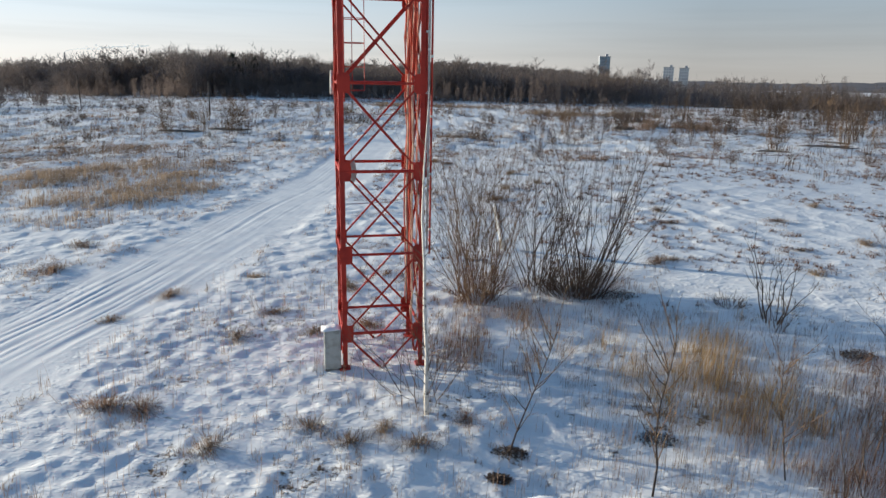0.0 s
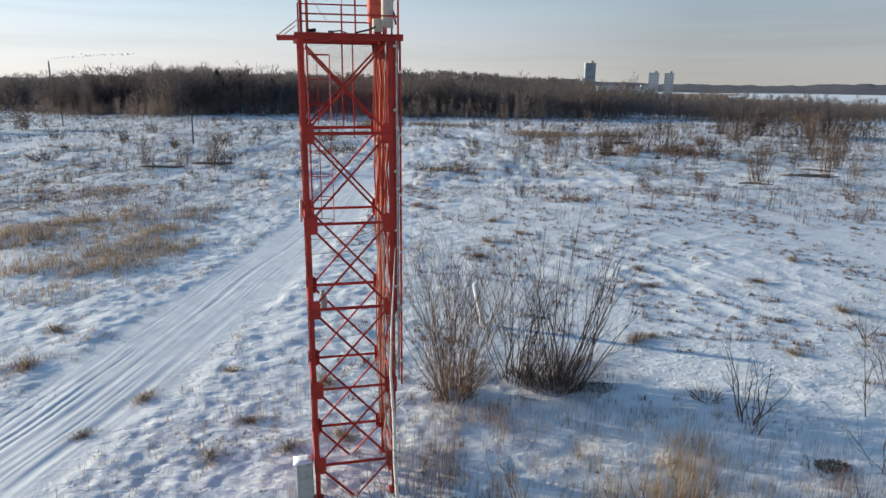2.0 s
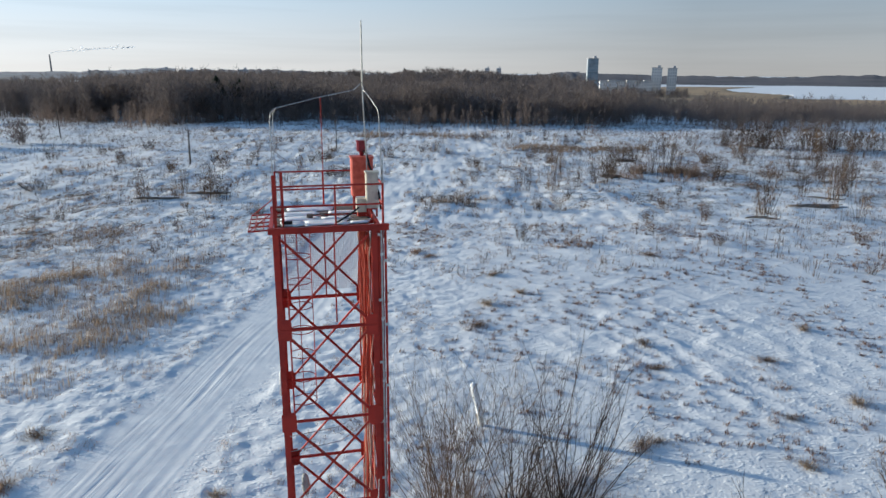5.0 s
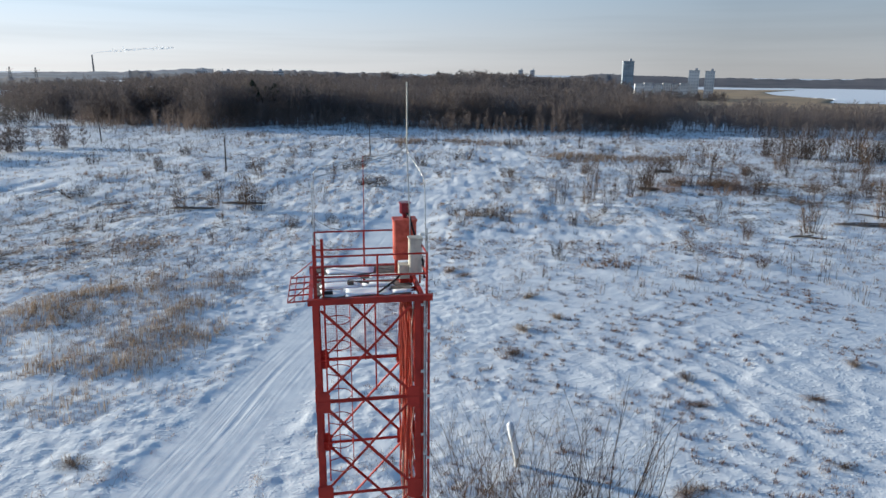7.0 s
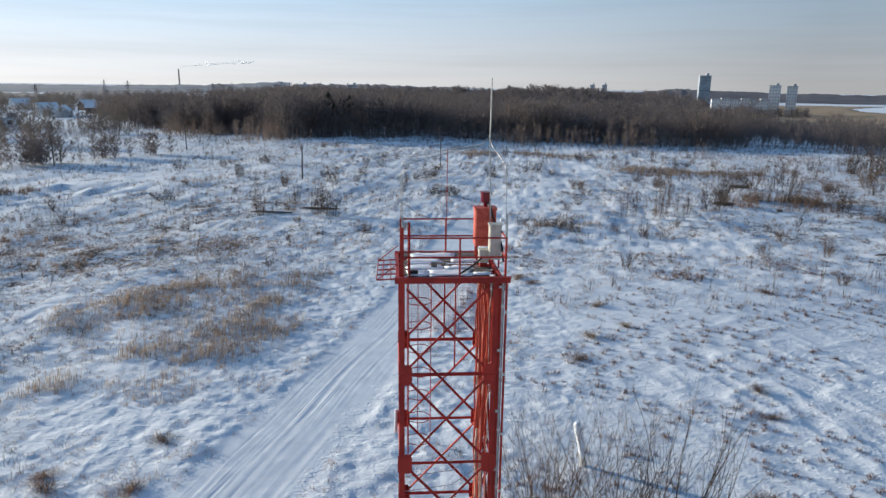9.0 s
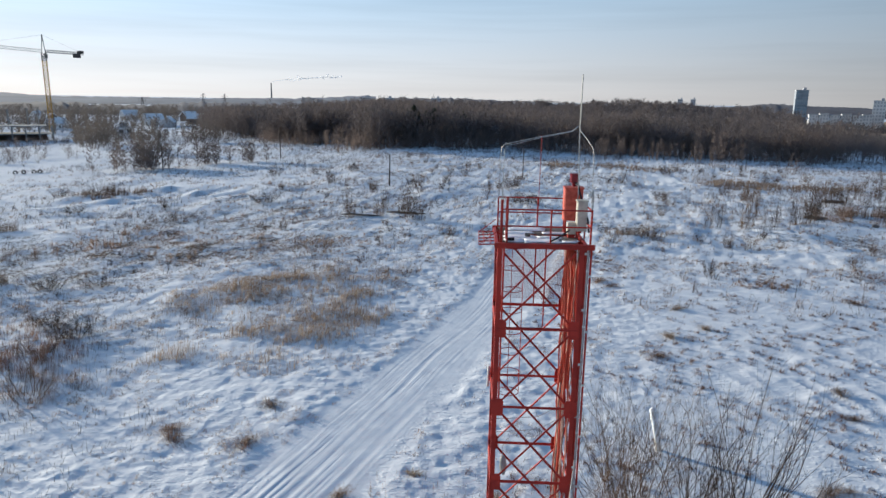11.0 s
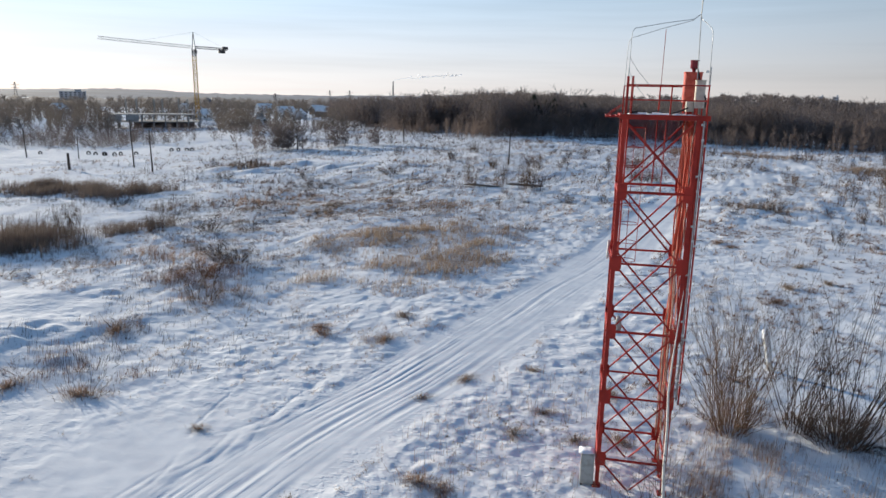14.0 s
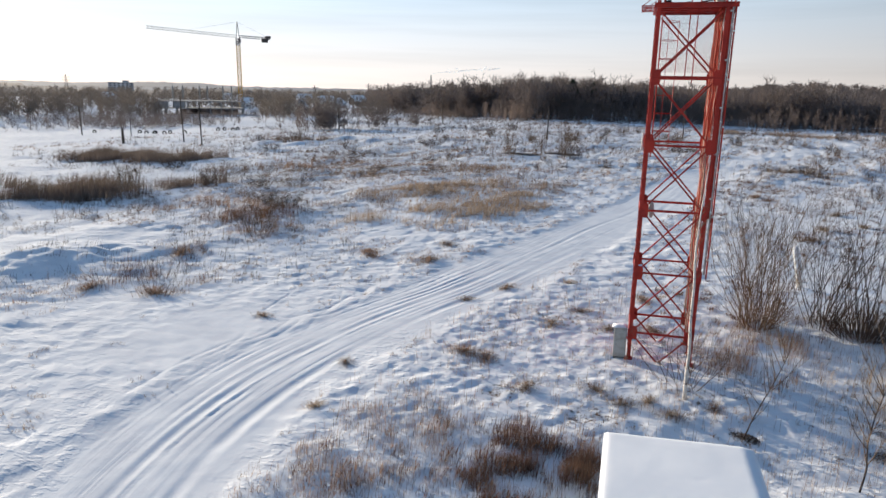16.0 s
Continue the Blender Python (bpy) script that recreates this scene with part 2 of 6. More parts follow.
FOREST = material("far_bare_wood", (0.165, 0.142, 0.136), 0.95, 0, (0.20, 0.165, 0.148), 0.05, 3, 0.0, by="island", spread=0.2, thin=0.35)
FOREST_LIGHT = material("far_young_wood", (0.225, 0.178, 0.152), 0.95, 0, (0.18, 0.145, 0.13), 0.06, 3, 0.0, by="island", spread=0.2, thin=0.5)
FAR_TREES = material("hazy_bare_garden_trees", (0.165, 0.145, 0.13), 0.95, 0, (0.21, 0.178, 0.148), 0.03, 3, 0.0, by="island", spread=0.1, thin=0.3)
NEEDLES = material("dark_fir_needles", (0.022, 0.035, 0.02), 0.9, 0, (0.03, 0.045, 0.025), 0.6, 5, 0.0, by="island", spread=0.3)
CONCRETE = material("bare_concrete", (0.40, 0.38, 0.35), 0.9, 0, (0.30, 0.285, 0.265), 0.4, 8, 0.2, 0.02)
PANEL_WHITE = material("pale_facade", (0.86, 0.84, 0.81), 0.8, 0, (0.72, 0.70, 0.68), 0.08, 2, 0.0)
PANEL_GREY = material("grey_facade", (0.50, 0.50, 0.51), 0.8, 0, (0.40, 0.40, 0.42), 0.08, 2, 0.0)
PANEL_BROWN = material("brown_house_wall", (0.20, 0.15, 0.12), 0.85, 0, (0.14, 0.11, 0.09), 0.2, 4, 0.0)
GLASS_BLUE = glass_material("blue_curtain_glass", (0.27, 0.34, 0.39))
PANEL_SLATE = material("slate_facade", (0.36, 0.39, 0.42), 0.6, 0, (0.28, 0.31, 0.35), 0.08, 2, 0.0)
GLASS_DARK = glass_material("dark_window_glass", (0.05, 0.06, 0.075))
CRANE_YELLOW = material("yellow_crane_paint", (0.55, 0.33, 0.06), 0.55, 0, (0.42, 0.24, 0.05), 0.5, 8, 0.0)
CRANE_DARK = material("dark_crane_steel", (0.10, 0.09, 0.085), 0.6, 0.2, None, 0.5, 8, 0.0)
# Hill tones are greyed and blued: distance haze painted into the base colour.
HILL_SHORE = material("haze_tinted_shore", (0.125, 0.118, 0.13), 1.0, 0, (0.09, 0.085, 0.098), 0.01, 0.08, 0.0)
HILL = material("haze_tinted_hill", (0.20, 0.215, 0.25), 1.0, 0, (0.155, 0.165, 0.195), 0.006, 0.05, 0.0)
HILL_NEAR = material("nearer_haze_tinted_hill", (0.15, 0.14, 0.15), 1.0, 0, (0.115, 0.105, 0.11), 0.01, 0.08, 0.0)
MARSH = material("far_reed_marsh", (0.42, 0.30, 0.18), 1.0, 0, (0.31, 0.225, 0.14), 0.02, 0.4, 0.0)
SMOKE = material("pale_steam", (0.98, 0.98, 0.98), 1.0, 0, (0.97, 0.97, 0.97), 0.02, 0.1, 0.0, thin=0.75)
steam_nodes, steam_links = SMOKE.node_tree.nodes, SMOKE.node_tree.links
clear_air, thin_steam = steam_nodes.new("ShaderNodeBsdfTransparent"), steam_nodes.new("ShaderNodeMixShader")
thin_steam.inputs[0].default_value = 0.3
steam_links.new(steam_nodes["Material Output"].inputs["Surface"].links[0].from_socket, thin_steam.inputs[1])
steam_links.new(clear_air.outputs[0], thin_steam.inputs[2])
steam_links.new(thin_steam.outputs[0], steam_nodes["Material Output"].inputs["Surface"])
BRICK = material("chimney_brick", (0.20, 0.19, 0.19), 0.9, 0, None, 0.1, 1, 0.0)


# ---- building blocks ----
class Geo:
    """Points and faces of one mesh in the making."""

    def __init__(self):
        self.v, self.f = [], []

    def add(self, points, faces):
        k = len(self.v)
        self.v.extend(tuple(p) for p in points)
        self.f.extend(tuple(i + k for i in f) for f in faces)

    def box(self, centre, size, turn=None, bevel=0.0):
        hx, hy, hz = size[0] / 2, size[1] / 2, size[2] / 2
        b = min(bevel, hx * 0.9, hy * 0.9)
        c, m = Vector(centre), (turn or Matrix.Identity(3))
        if b:
            ring = [(-hx + b, -hy), (hx - b, -hy), (hx, -hy + b), (hx, hy - b), (hx - b, hy), (-hx + b, hy), (-hx, hy - b), (-hx, -hy + b)]
        else:
            ring = [(-hx, -hy), (hx, -hy), (hx, hy), (-hx, hy)]
        k = len(ring)
        pts = [c + m @ Vector((x, y, -hz)) for x, y in ring] + [c + m @ Vector((x, y, hz)) for x, y in ring]
        self.add(pts, [tuple(range(k))[::-1], tuple(range(k, 2 * k))] + [(i, (i + 1) % k, k + (i + 1) % k, k + i) for i in range(k)])

    def beam(self, p, q, w, h, up=(0, 0, 1), bevel=0.0):
        """A bar from p to q, w wide and h deep."""
        p, q = Vector(p), Vector(q)
        d = q - p
        x = d.normalized()
        y = Vector(up).cross(x)
        if y.length < 1e-3:
            y = Vector((1, 0, 0)).cross(x)
        y.normalize()
        z = x.cross(y)
        self.box((p + q) / 2, (w, h, d.length), Matrix((y, z, x)).transposed(), bevel)

    def angle(self, p, q, size, thick, one, two):
        """An angle iron from p to q with flanges towards one and two."""
        p, q, a, b = Vector(p), Vector(q), Vector(one).normalized(), Vector(two).normalized()
        ring = [a * 0, a * size, a * size + b * thick, a * thick + b * thick, a * thick + b * size, b * size]
        pts = [p + r for r in ring] + [q + r for r in ring]
        self.add(pts, [(0, 1, 2, 3), (0, 3, 4, 5), (6, 9, 8, 7), (6, 11, 10, 9)] + [(i, (i + 1) % 6, 6 + (i + 1) % 6, 6 + i) for i in range(6)])

    def tube(self, points, radius, n=6, closed=False):
        """A round rod along points; radius is one number or one for each point."""
        pts = [Vector(p) for p in points]
        rad = radius if isinstance(radius, (list, tuple)) else [radius] * len(pts)
        k0, side = len(self.v), None
        for i, p in enumerate(pts):
            if closed:
                d = pts[(i + 1) % len(pts)] - pts[i - 1]
            else:
                d = pts[min(i + 1, len(pts) - 1)] - pts[max(i - 1, 0)]
            d.normalize()
            if side is None:
                side = d.cross(Vector((0.3, 0.2, 1)) if abs(d.z) < 0.9 else Vector((1, 0.1, 0)))
            side = (side - d * side.dot(d)).normalized()
            other = d.cross(side)
            for j in range(n):
                a = 2 * math.pi * j / n
                self.v.append(tuple(p + (side * math.cos(a) + other * math.sin(a)) * rad[i]))
        rows = len(pts)
        for i in range(rows if closed else rows - 1):
            for j in range(n):
                a, b = k0 + i * n, k0 + ((i + 1) % rows) * n
                self.f.append((a + j, a + (j + 1) % n, b + (j + 1) % n, b + j))
        if not closed:
            self.f.append(tuple(range(k0 + n - 1, k0 - 1, -1)))
            self.f.append(tuple(range(k0 + (rows - 1) * n, k0 + rows * n)))

    def disc(self, centre, radius, height, n=16):
        self.tube([centre, Vector(centre) + Vector((0, 0, height))], radius, n)

    def mesh(self, name, mat, smooth=False):
        me = bpy.data.meshes.new(name)
        me.from_pydata(self.v, [], self.f)
        me.materials.append(mat)
        if smooth:
            me.polygons.foreach_set("use_smooth", [True] * len(me.polygons))
        me.update()
        return me


def part(name, geo, mat, parent=None, label="", smooth=False):
    """One mesh object, under its thing or part."""
    ob = new(name, geo.mesh(name, mat, smooth) if isinstance(geo, Geo) else geo)
    ob.parent = parent
    if label:
        ob["label"] = label
    return ob


def thing(name, label, category, place=(0, 0, 0), turn=0.0, group="", kind=""):
    ob = new(name)
    ob.empty_display_size = 0.3
    ob.matrix_basis = pose(*place, 0, 0, turn)
    return tagged(ob, label, category, group, kind)


def from_arrays(name, points, triangles, mat):
    """A mesh of triangles out of arrays."""
    me = bpy.data.meshes.new(name)
    points, triangles = np.asarray(points, np.float32), np.asarray(triangles, np.int32)
    me.vertices.add(len(points))
    me.vertices.foreach_set("co", points.ravel())
    me.loops.add(triangles.size)
    me.loops.foreach_set("vertex_index", triangles.ravel())
    me.polygons.add(len(triangles))
    me.polygons.foreach_set("loop_start", np.arange(0, triangles.size, triangles.shape[1], dtype=np.int32))
    me.materials.append(mat)
    me.update()
    me.validate()
    return me


# ---- lie of the land ----
def lattice(ix, iy, seed):
    h = (ix.astype(np.int64) * 374761393 + iy.astype(np.int64) * 668265263 + seed * 144269) & 0xFFFFFFFF
    h = ((h ^ (h >> 13)) * 1274126177) & 0xFFFFFFFF
    return ((h ^ (h >> 16)) & 0xFFFF) / 65535.0


def rough(x, y, size, seed=1, octaves=1):
    """Smooth random heights of about -1 to 1 with bumps of that size."""
    total, amp = np.zeros(np.broadcast(x, y).shape), 1.0
    for o in range(octaves):
        u, v = np.asarray(x) / size + 17.3 * o, np.asarray(y) / size - 9.1 * o
        i, j = np.floor(u), np.floor(v)
        a, b = u - i, v - j
        a, b = a * a * a * (a * (a * 6 - 15) + 10), b * b * b * (b * (b * 6 - 15) + 10)
        i, j = i.astype(np.int64), j.astype(np.int64)
        s = seed + 31 * o
        total += amp * 2 * ((lattice(i, j, s) * (1 - a) + lattice(i + 1, j, s) * a) * (1 - b)
                            + (lattice(i, j + 1, s) * (1 - a) + lattice(i + 1, j + 1, s) * a) * b - 0.5)
        size, amp = size / 2.03, amp * 0.5
    return total


def step(v):
    v = np.clip(v, 0, 1)
    return v * v * (3 - 2 * v)


TRACK_Y = np.arange(-70, 150, 1.0)
TRACK_X = np.interp(TRACK_Y, [-80, -20, -8, 0, 3.5, 7, 10, 15, 19, 24, 32, 41, 52, 62, 78, 100, 130, 160], [30, -1.5, -8, -11.6, -13.3, -14.6, -15.3, -15.4, -15.0, -14.2, -12.9, -11.5, -10.0, -9.0, -8.6, -6, 5, 15])
TRACK_X = np.convolve(np.pad(TRACK_X, 4, "edge"), np.full(9, 1 / 9), "valid")
BRANCH_X = [-70, -45, -30, -24, -19, -15.5, -13.5]
BRANCH_Y = [34, 22, 14.5, 12.5, 13.5, 18, 25]


def off_track(x, y):
    """Metres to the right of the beaten track's middle."""
    return (x - np.interp(y, TRACK_Y, TRACK_X)) * 0.97


def terrain(x, y):
    """The land without its small bumps."""
    x, y = np.asarray(x, float), np.asarray(y, float)
    z = 0.016 * np.clip(y - 25, 0, 45) + 0.010 * np.clip(y - 70, 0, 40)
    z = z - 0.035 * np.clip(-x - 0.35 * y - 5, 0, 170)
    z = z + 0.5 * np.exp(-((x - 18) ** 2 + (y - 63) ** 2) / 300)
    z = z - 0.22 * np.exp(-((x - 8) / 6.5) ** 2 - ((y - 21) / 9) ** 2)
    s = 0.77 * (x - 1.3) - 0.62 * (y - 15.3)
    z = z - 0.25 / (1 + np.exp(-np.clip(s / 0.5, -30, 30))) * np.exp(-(np.clip(s, 0, 60) / 9) ** 2) * np.exp(-((0.62 * (x - 1.3) + 0.77 * (y - 14)) / 6.5) ** 4)
    away = step((x - 0.16 * y - 10) / 60) * step((y - 190) / 200)
    z = z - (z + 6) * away
    return z


def bumps(x, y):
    """The small bumps of the snow: hummocks, drifts, the beaten track with its ruts."""
    d = off_track(x, y)
    here = step((108 - y) / 30) * step((y + 40) / 20)
    wide = 3.2 + 0.5 * rough(x, y, 6, 41)
    beaten = step((wide - np.abs(d)) / 1.2 + 0.4) * here
    side = np.abs(y - np.interp(x, BRANCH_X, BRANCH_Y))
    open_ground = np.exp(-((x + 21.5) / 6.0) ** 2 - ((y - 14) / 6.5) ** 2)
    calm = np.clip(np.maximum(beaten, np.maximum(open_ground * 1.1, np.exp(-(side / 2.5) ** 2) * 0.7 * step((-15 - x) / 4))), 0, 1)
    left = step((-x - 25) / 10) * (1 - np.clip(open_ground * 1.4, 0, 1))
    far = np.maximum(step((y - 55) / 40), 0.8 * left)
    slope = np.exp(-((x - 17) / 13) ** 2 - ((y - 45) / 13) ** 2)
    hum = (0.055 - 0.025 * step((y - 24) / 8) * step((x + 3) / 5)) * rough(x * 0.62 + 0.2 * y, y * 1.1, 0.62, 3, 2) + 0.03 * rough(x, y, 2.1, 5, 2)
    tower_side = np.exp(-((x + 5) / 10) ** 4 - ((y - 17) / 11) ** 4)
    hum = hum * (1 - 0.45 * tower_side) + tower_side * (0.034 * rough(x, y, 0.36, 7, 1) + 0.014 * rough(x, y, 0.9, 8, 1))
    drift = 0.045 * (1 - np.abs(rough(x * 0.75 + y * 0.35, y * 0.9 - x * 0.3, 0.8, 9, 2)))
    big = far * (0.17 * np.abs(rough(x, y, 2.6, 11, 2)) + 0.24 * rough(x, y, 8.0, 13, 2))
    lump = slope * (0.11 * (1 - np.abs(rough(x * 0.8 + 0.55 * y, (y * 0.75 - 0.5 * x) * 0.55, 1.1, 15))) ** 3 + 0.03 * rough(x, y, 1.3, 16))
    rubble = np.exp(-((x + 82) / 22) ** 2 - ((y - 108) / 20) ** 2) * 0.9 * np.abs(rough(x, y, 5, 19, 2))
    field = step((x - 2) / 4) * step((y - 27) / 5) * step((70 - y) / 10)      # the smooth slope beyond the bushes
    z = (hum + drift) * (1 - 0.85 * field) * (1 - 0.85 * calm) * (1 - 0.3 * far) + (big + lump + rubble) * (1 - beaten)
    wander = 0.3 * rough(x * 0 + 3, y, 9, 23) + d
    ruts = np.zeros_like(z)
    fade = (0.9 - 0.6 * step((y - 20) / 18)) * (0.75 + 0.5 * rough(x, y, 3.0, 29, 2))
    for k, at, deep, w in ((1, -2.75, 0.022, 0.10), (2, -2.4, 0.034, 0.13), (3, -2.1, 0.026, 0.09), (4, -1.55, 0.022, 0.10), (5, -1.2, 0.030, 0.11), (6, -0.85, 0.018, 0.08), (7, -0.3, 0.050, 0.17), (8, 0.08, 0.036, 0.10), (9, 0.62, 0.022, 0.08), (10, 0.95, 0.034, 0.12), (11, 1.55, 0.055, 0.24), (12, 1.95, 0.020, 0.10)):
        shift = at + 0.16 * rough(x * 0 + 7 * k, y, 15, 27 + k) + 0.03 * rough(x * 0 + 5 * k, y, 2.5, 47 + k)
        g = (wander - shift) / w
        worn = np.clip(0.65 + 0.9 * rough(x * 0 + 11 * k, y, 9, 87 + k, 2), 0.12, 1.1)
        if k in (1, 2, 3, 8):
            worn = worn * (0.7 + 0.5 * rough(x, y, 0.33, 187 + k))
        ruts -= fade * worn * (deep * np.exp(-g * g) - 0.45 * deep * np.exp(-((np.abs(g) - 1.8) / 0.6) ** 2))
    z = z + ruts * beaten - 0.03 * beaten + 0.02 * np.exp(-((np.abs(d) - wide - 0.3) / 0.7) ** 2) * here
    for c in (-0.75, 0.75):
        g = (y - np.interp(x, BRANCH_X, BRANCH_Y) - c) / 0.2
        z = z - 0.012 * np.exp(-g * g) * step((-19 - x) / 5) * step((x + 50) / 20)
    for cx, cy, rad, a0, a1 in ((-22.6, 20.2, 4.3, -0.9, 0.6), (-22.5, 20.4, 5.0, -0.7, 0.5), (-22.8, 15.6, 4.2, -0.5, 0.6), (-22.8, 15.6, 4.75, -0.5, 0.5), (-24.2, 12.5, 5.2, -0.2, 0.6), (-6, 22, 12.5, 2.9, 3.7), (-5, 12, 14.5, 2.9, 3.6)):
        ang, off = np.arctan2(y - cy, x - cx), np.hypot(x - cx, y - cy) - rad
        ang = np.where(ang < -1.6, ang + 2 * np.pi, ang)
        z = z - 0.018 * np.exp(-(off / 0.12) ** 2) * step((ang - a0) / 0.2) * step((a1 - ang) / 0.2)
    for k in range(34):
        t = k / 33
        fx, fy = -24.2 + 4.2 * t + 0.5 * math.sin(5 * t), 24.6 - 8 * t
        z = z - 0.04 * np.exp(-((x - fx) / 0.09) ** 2 - ((y - fy) / 0.09) ** 2)
    heap = 0.75 * np.exp(-((x + 42.3 - 0.12 * (y - 20)) / 3.2) ** 2 - ((y - 20.5) / 5.2) ** 4)
    return z + heap * (1 + 0.25 * rough(x, y, 1.4, 61, 2))


def land(x, y):
    return terrain(x, y) + bumps(np.asarray(x, float), np.asarray(y, float))


def litter(x, y):
    """How much dead grass shows through the snow."""
    d = np.abs(off_track(x, y))
    v = 0.06 * rough(x, y, 7, 71, 3) + 0.10 * rough(x, y, 1.6, 73, 2)
    v = v + 0.10 * np.exp(-((x + 3) / 9) ** 2 - ((y - 15) / 11) ** 2)
    v = v + 0.08 * np.exp(-((x - 9) / 6) ** 2 - ((y - 19) / 7) ** 2)
    v = v + 0.08 * np.exp(-((x + 22) / 7) ** 2 - ((y - 52) / 10) ** 2)
    v = v + 0.11 * step((y - 50) / 40) * step((150 - x) / 50) * step((x + 90) / 30)
    v = v + 0.04 * np.exp(-((x + 42) / 26) ** 2 - ((y - 85) / 38) ** 2)
    v = v + 0.13 * np.exp(-((x + 62) / 34) ** 2 - ((y - 60) / 35) ** 2)
    v = v + 0.11 * np.exp(-((x - 62) / 45) ** 2 - ((y - 120) / 42) ** 2)
    v = v - 0.5 * step((3.0 - d) / 1.0) * step((130 - y) / 20) - 0.15 * np.exp(-((x + 21.5) / 7) ** 2 - ((y - 14) / 6.5) ** 2)
    v = v - 0.08 * np.exp(-((x - 20) / 13) ** 2 - ((y - 50) / 16) ** 2)
    return np.clip(v, -0.6, 0.4)


def spaced(start, dense, growth, slow, faster, end):
    """Places from start outwards, whose spacing grows."""
    out, s, at = [], dense, start
    while abs(at) < end or len(out) < 3:
        s = s * (growth if abs(s) < slow else faster)
        at += s
        out.append(at)
    return out


def ground_sheet():
    xs = np.concatenate([np.arange(-42, -27, 0.3), np.arange(-27, -7.5, 0.075), np.arange(-7.5, 4, 0.12), np.arange(4, 24, 0.26)])
    right, left = spaced(24, 0.24, 1.03, 4.5, 1.18, 4600), spaced(-42, -0.3, 1.03, 4.5, 1.18, 4600)
    xs = np.concatenate([left[::-1], xs, right])
    ys = np.concatenate([np.arange(1, 8, 0.24), np.arange(8, 29, 0.13), np.arange(29, 66, 0.22)])
    ys = np.concatenate([spaced(1, -0.3, 1.2, 4.5, 1.25, 4600)[::-1], ys, spaced(66, 0.24, 1.022, 4.5, 1.16, 4600)])
    gx, gy = np.meshgrid(xs, ys)
    z = land(gx, gy)
    pts = np.stack([gx, gy, z], -1).reshape(-1, 3)
    nx, ny = len(xs), len(ys)
    k = np.arange(nx * ny).reshape(ny, nx)
    quads = np.stack([k[:-1, :-1], k[:-1, 1:], k[1:, 1:], k[1:, :-1]], -1).reshape(-1, 4)
    me = from_arrays("ground", pts, quads, SNOW_GROUND)
    me.polygons.foreach_set("use_smooth", [True] * len(me.polygons))
    wild = np.maximum(step((gy - 52) / 40), 0.8 * step((-gx - 30) / 12)) * (1 - step((4 - np.abs(off_track(gx, gy))) / 1.5) * step((108 - gy) / 30)) * step((260 - gy) / 60)
    me.attributes.new("hummock", 'FLOAT', 'POINT').data.foreach_set("value", wild.ravel().astype(np.float32))
    lane = off_track(gx, gy) + 0.3 * rough(gx * 0 + 3, gy, 9, 23)
    trodden = step((3.2 + 0.9 * rough(gx, gy, 3.0, 43, 2) - np.abs(lane + 0.3)) / 1.3) * step((110 - gy) / 30)
    quiet = np.maximum(trodden, np.clip(1.1 * np.exp(-((gx + 21.5) / 6.0) ** 2 - ((gy - 14) / 6.5) ** 2), 0, 1))
    me.attributes.new("across", 'FLOAT', 'POINT').data.foreach_set("value", lane.ravel().astype(np.float32))
    worn = np.clip(trodden * step((2.2 - np.abs(lane + 0.6)) / 0.8) * (0.6 + 0.6 * rough(gx, gy, 4.0, 45, 2)), 0, 1) * (1 - 0.55 * step((gy - 34) / 25))
    me.attributes.new("beaten", 'FLOAT', 'POINT').data.foreach_set("value", worn.ravel().astype(np.float32))
    me.attributes.new("calm", 'FLOAT', 'POINT').data.foreach_set("value", quiet.ravel().astype(np.float32))
    me.attributes.new("litter", 'FLOAT', 'POINT').data.foreach_set("value", litter(gx, gy).ravel().astype(np.float32))
    return tagged(new("ground", me), "snow-covered meadow with dead grass and a beaten vehicle track", "ground", kind="structure")


ground_sheet()


def on(x, y, up=0.0):
    """The place on the snow at x, y."""
    return (x, y, float(land(np.array([float(x)]), np.array([float(y)]))[0]) + up)


# ---- the lattice tower ----
HALF, FIRST, BAY, DECK = 1.292, 1.20, 2.6, 14.28
LEVELS = [FIRST + BAY * k for k in range(5)]
tower = thing("lattice_tower", "tall red painted steel lattice tower standing in snow", "tower", (-2.041, 21.642, 0.0), 11.7)
FACES = (((-1, -1), (1, -1), (0, -1)), ((1, 1), (-1, 1), (0, 1)), ((-1, 1), (-1, -1), (-1, 0)), ((1, -1), (1, 1), (1, 0)))

for sx, sy in ((-1, -1), (1, -1), (1, 1), (-1, 1)):
    g = Geo()
    g.angle((sx * HALF, sy * HALF, -0.6), (sx * HALF, sy * HALF, DECK - 0.12), 0.15, 0.022, (-sx, 0, 0), (0, -sy, 0))
    for z in LEVELS[1::2]:
        g.box((sx * (HALF - 0.06), sy * (HALF + 0.008), z), (0.2, 0.02, 0.5))
    g.box((sx * (HALF - 0.06), sy * (HALF - 0.06), -0.02), (0.34, 0.34, 0.14), bevel=0.03)
    part("leg", g, RED, tower)

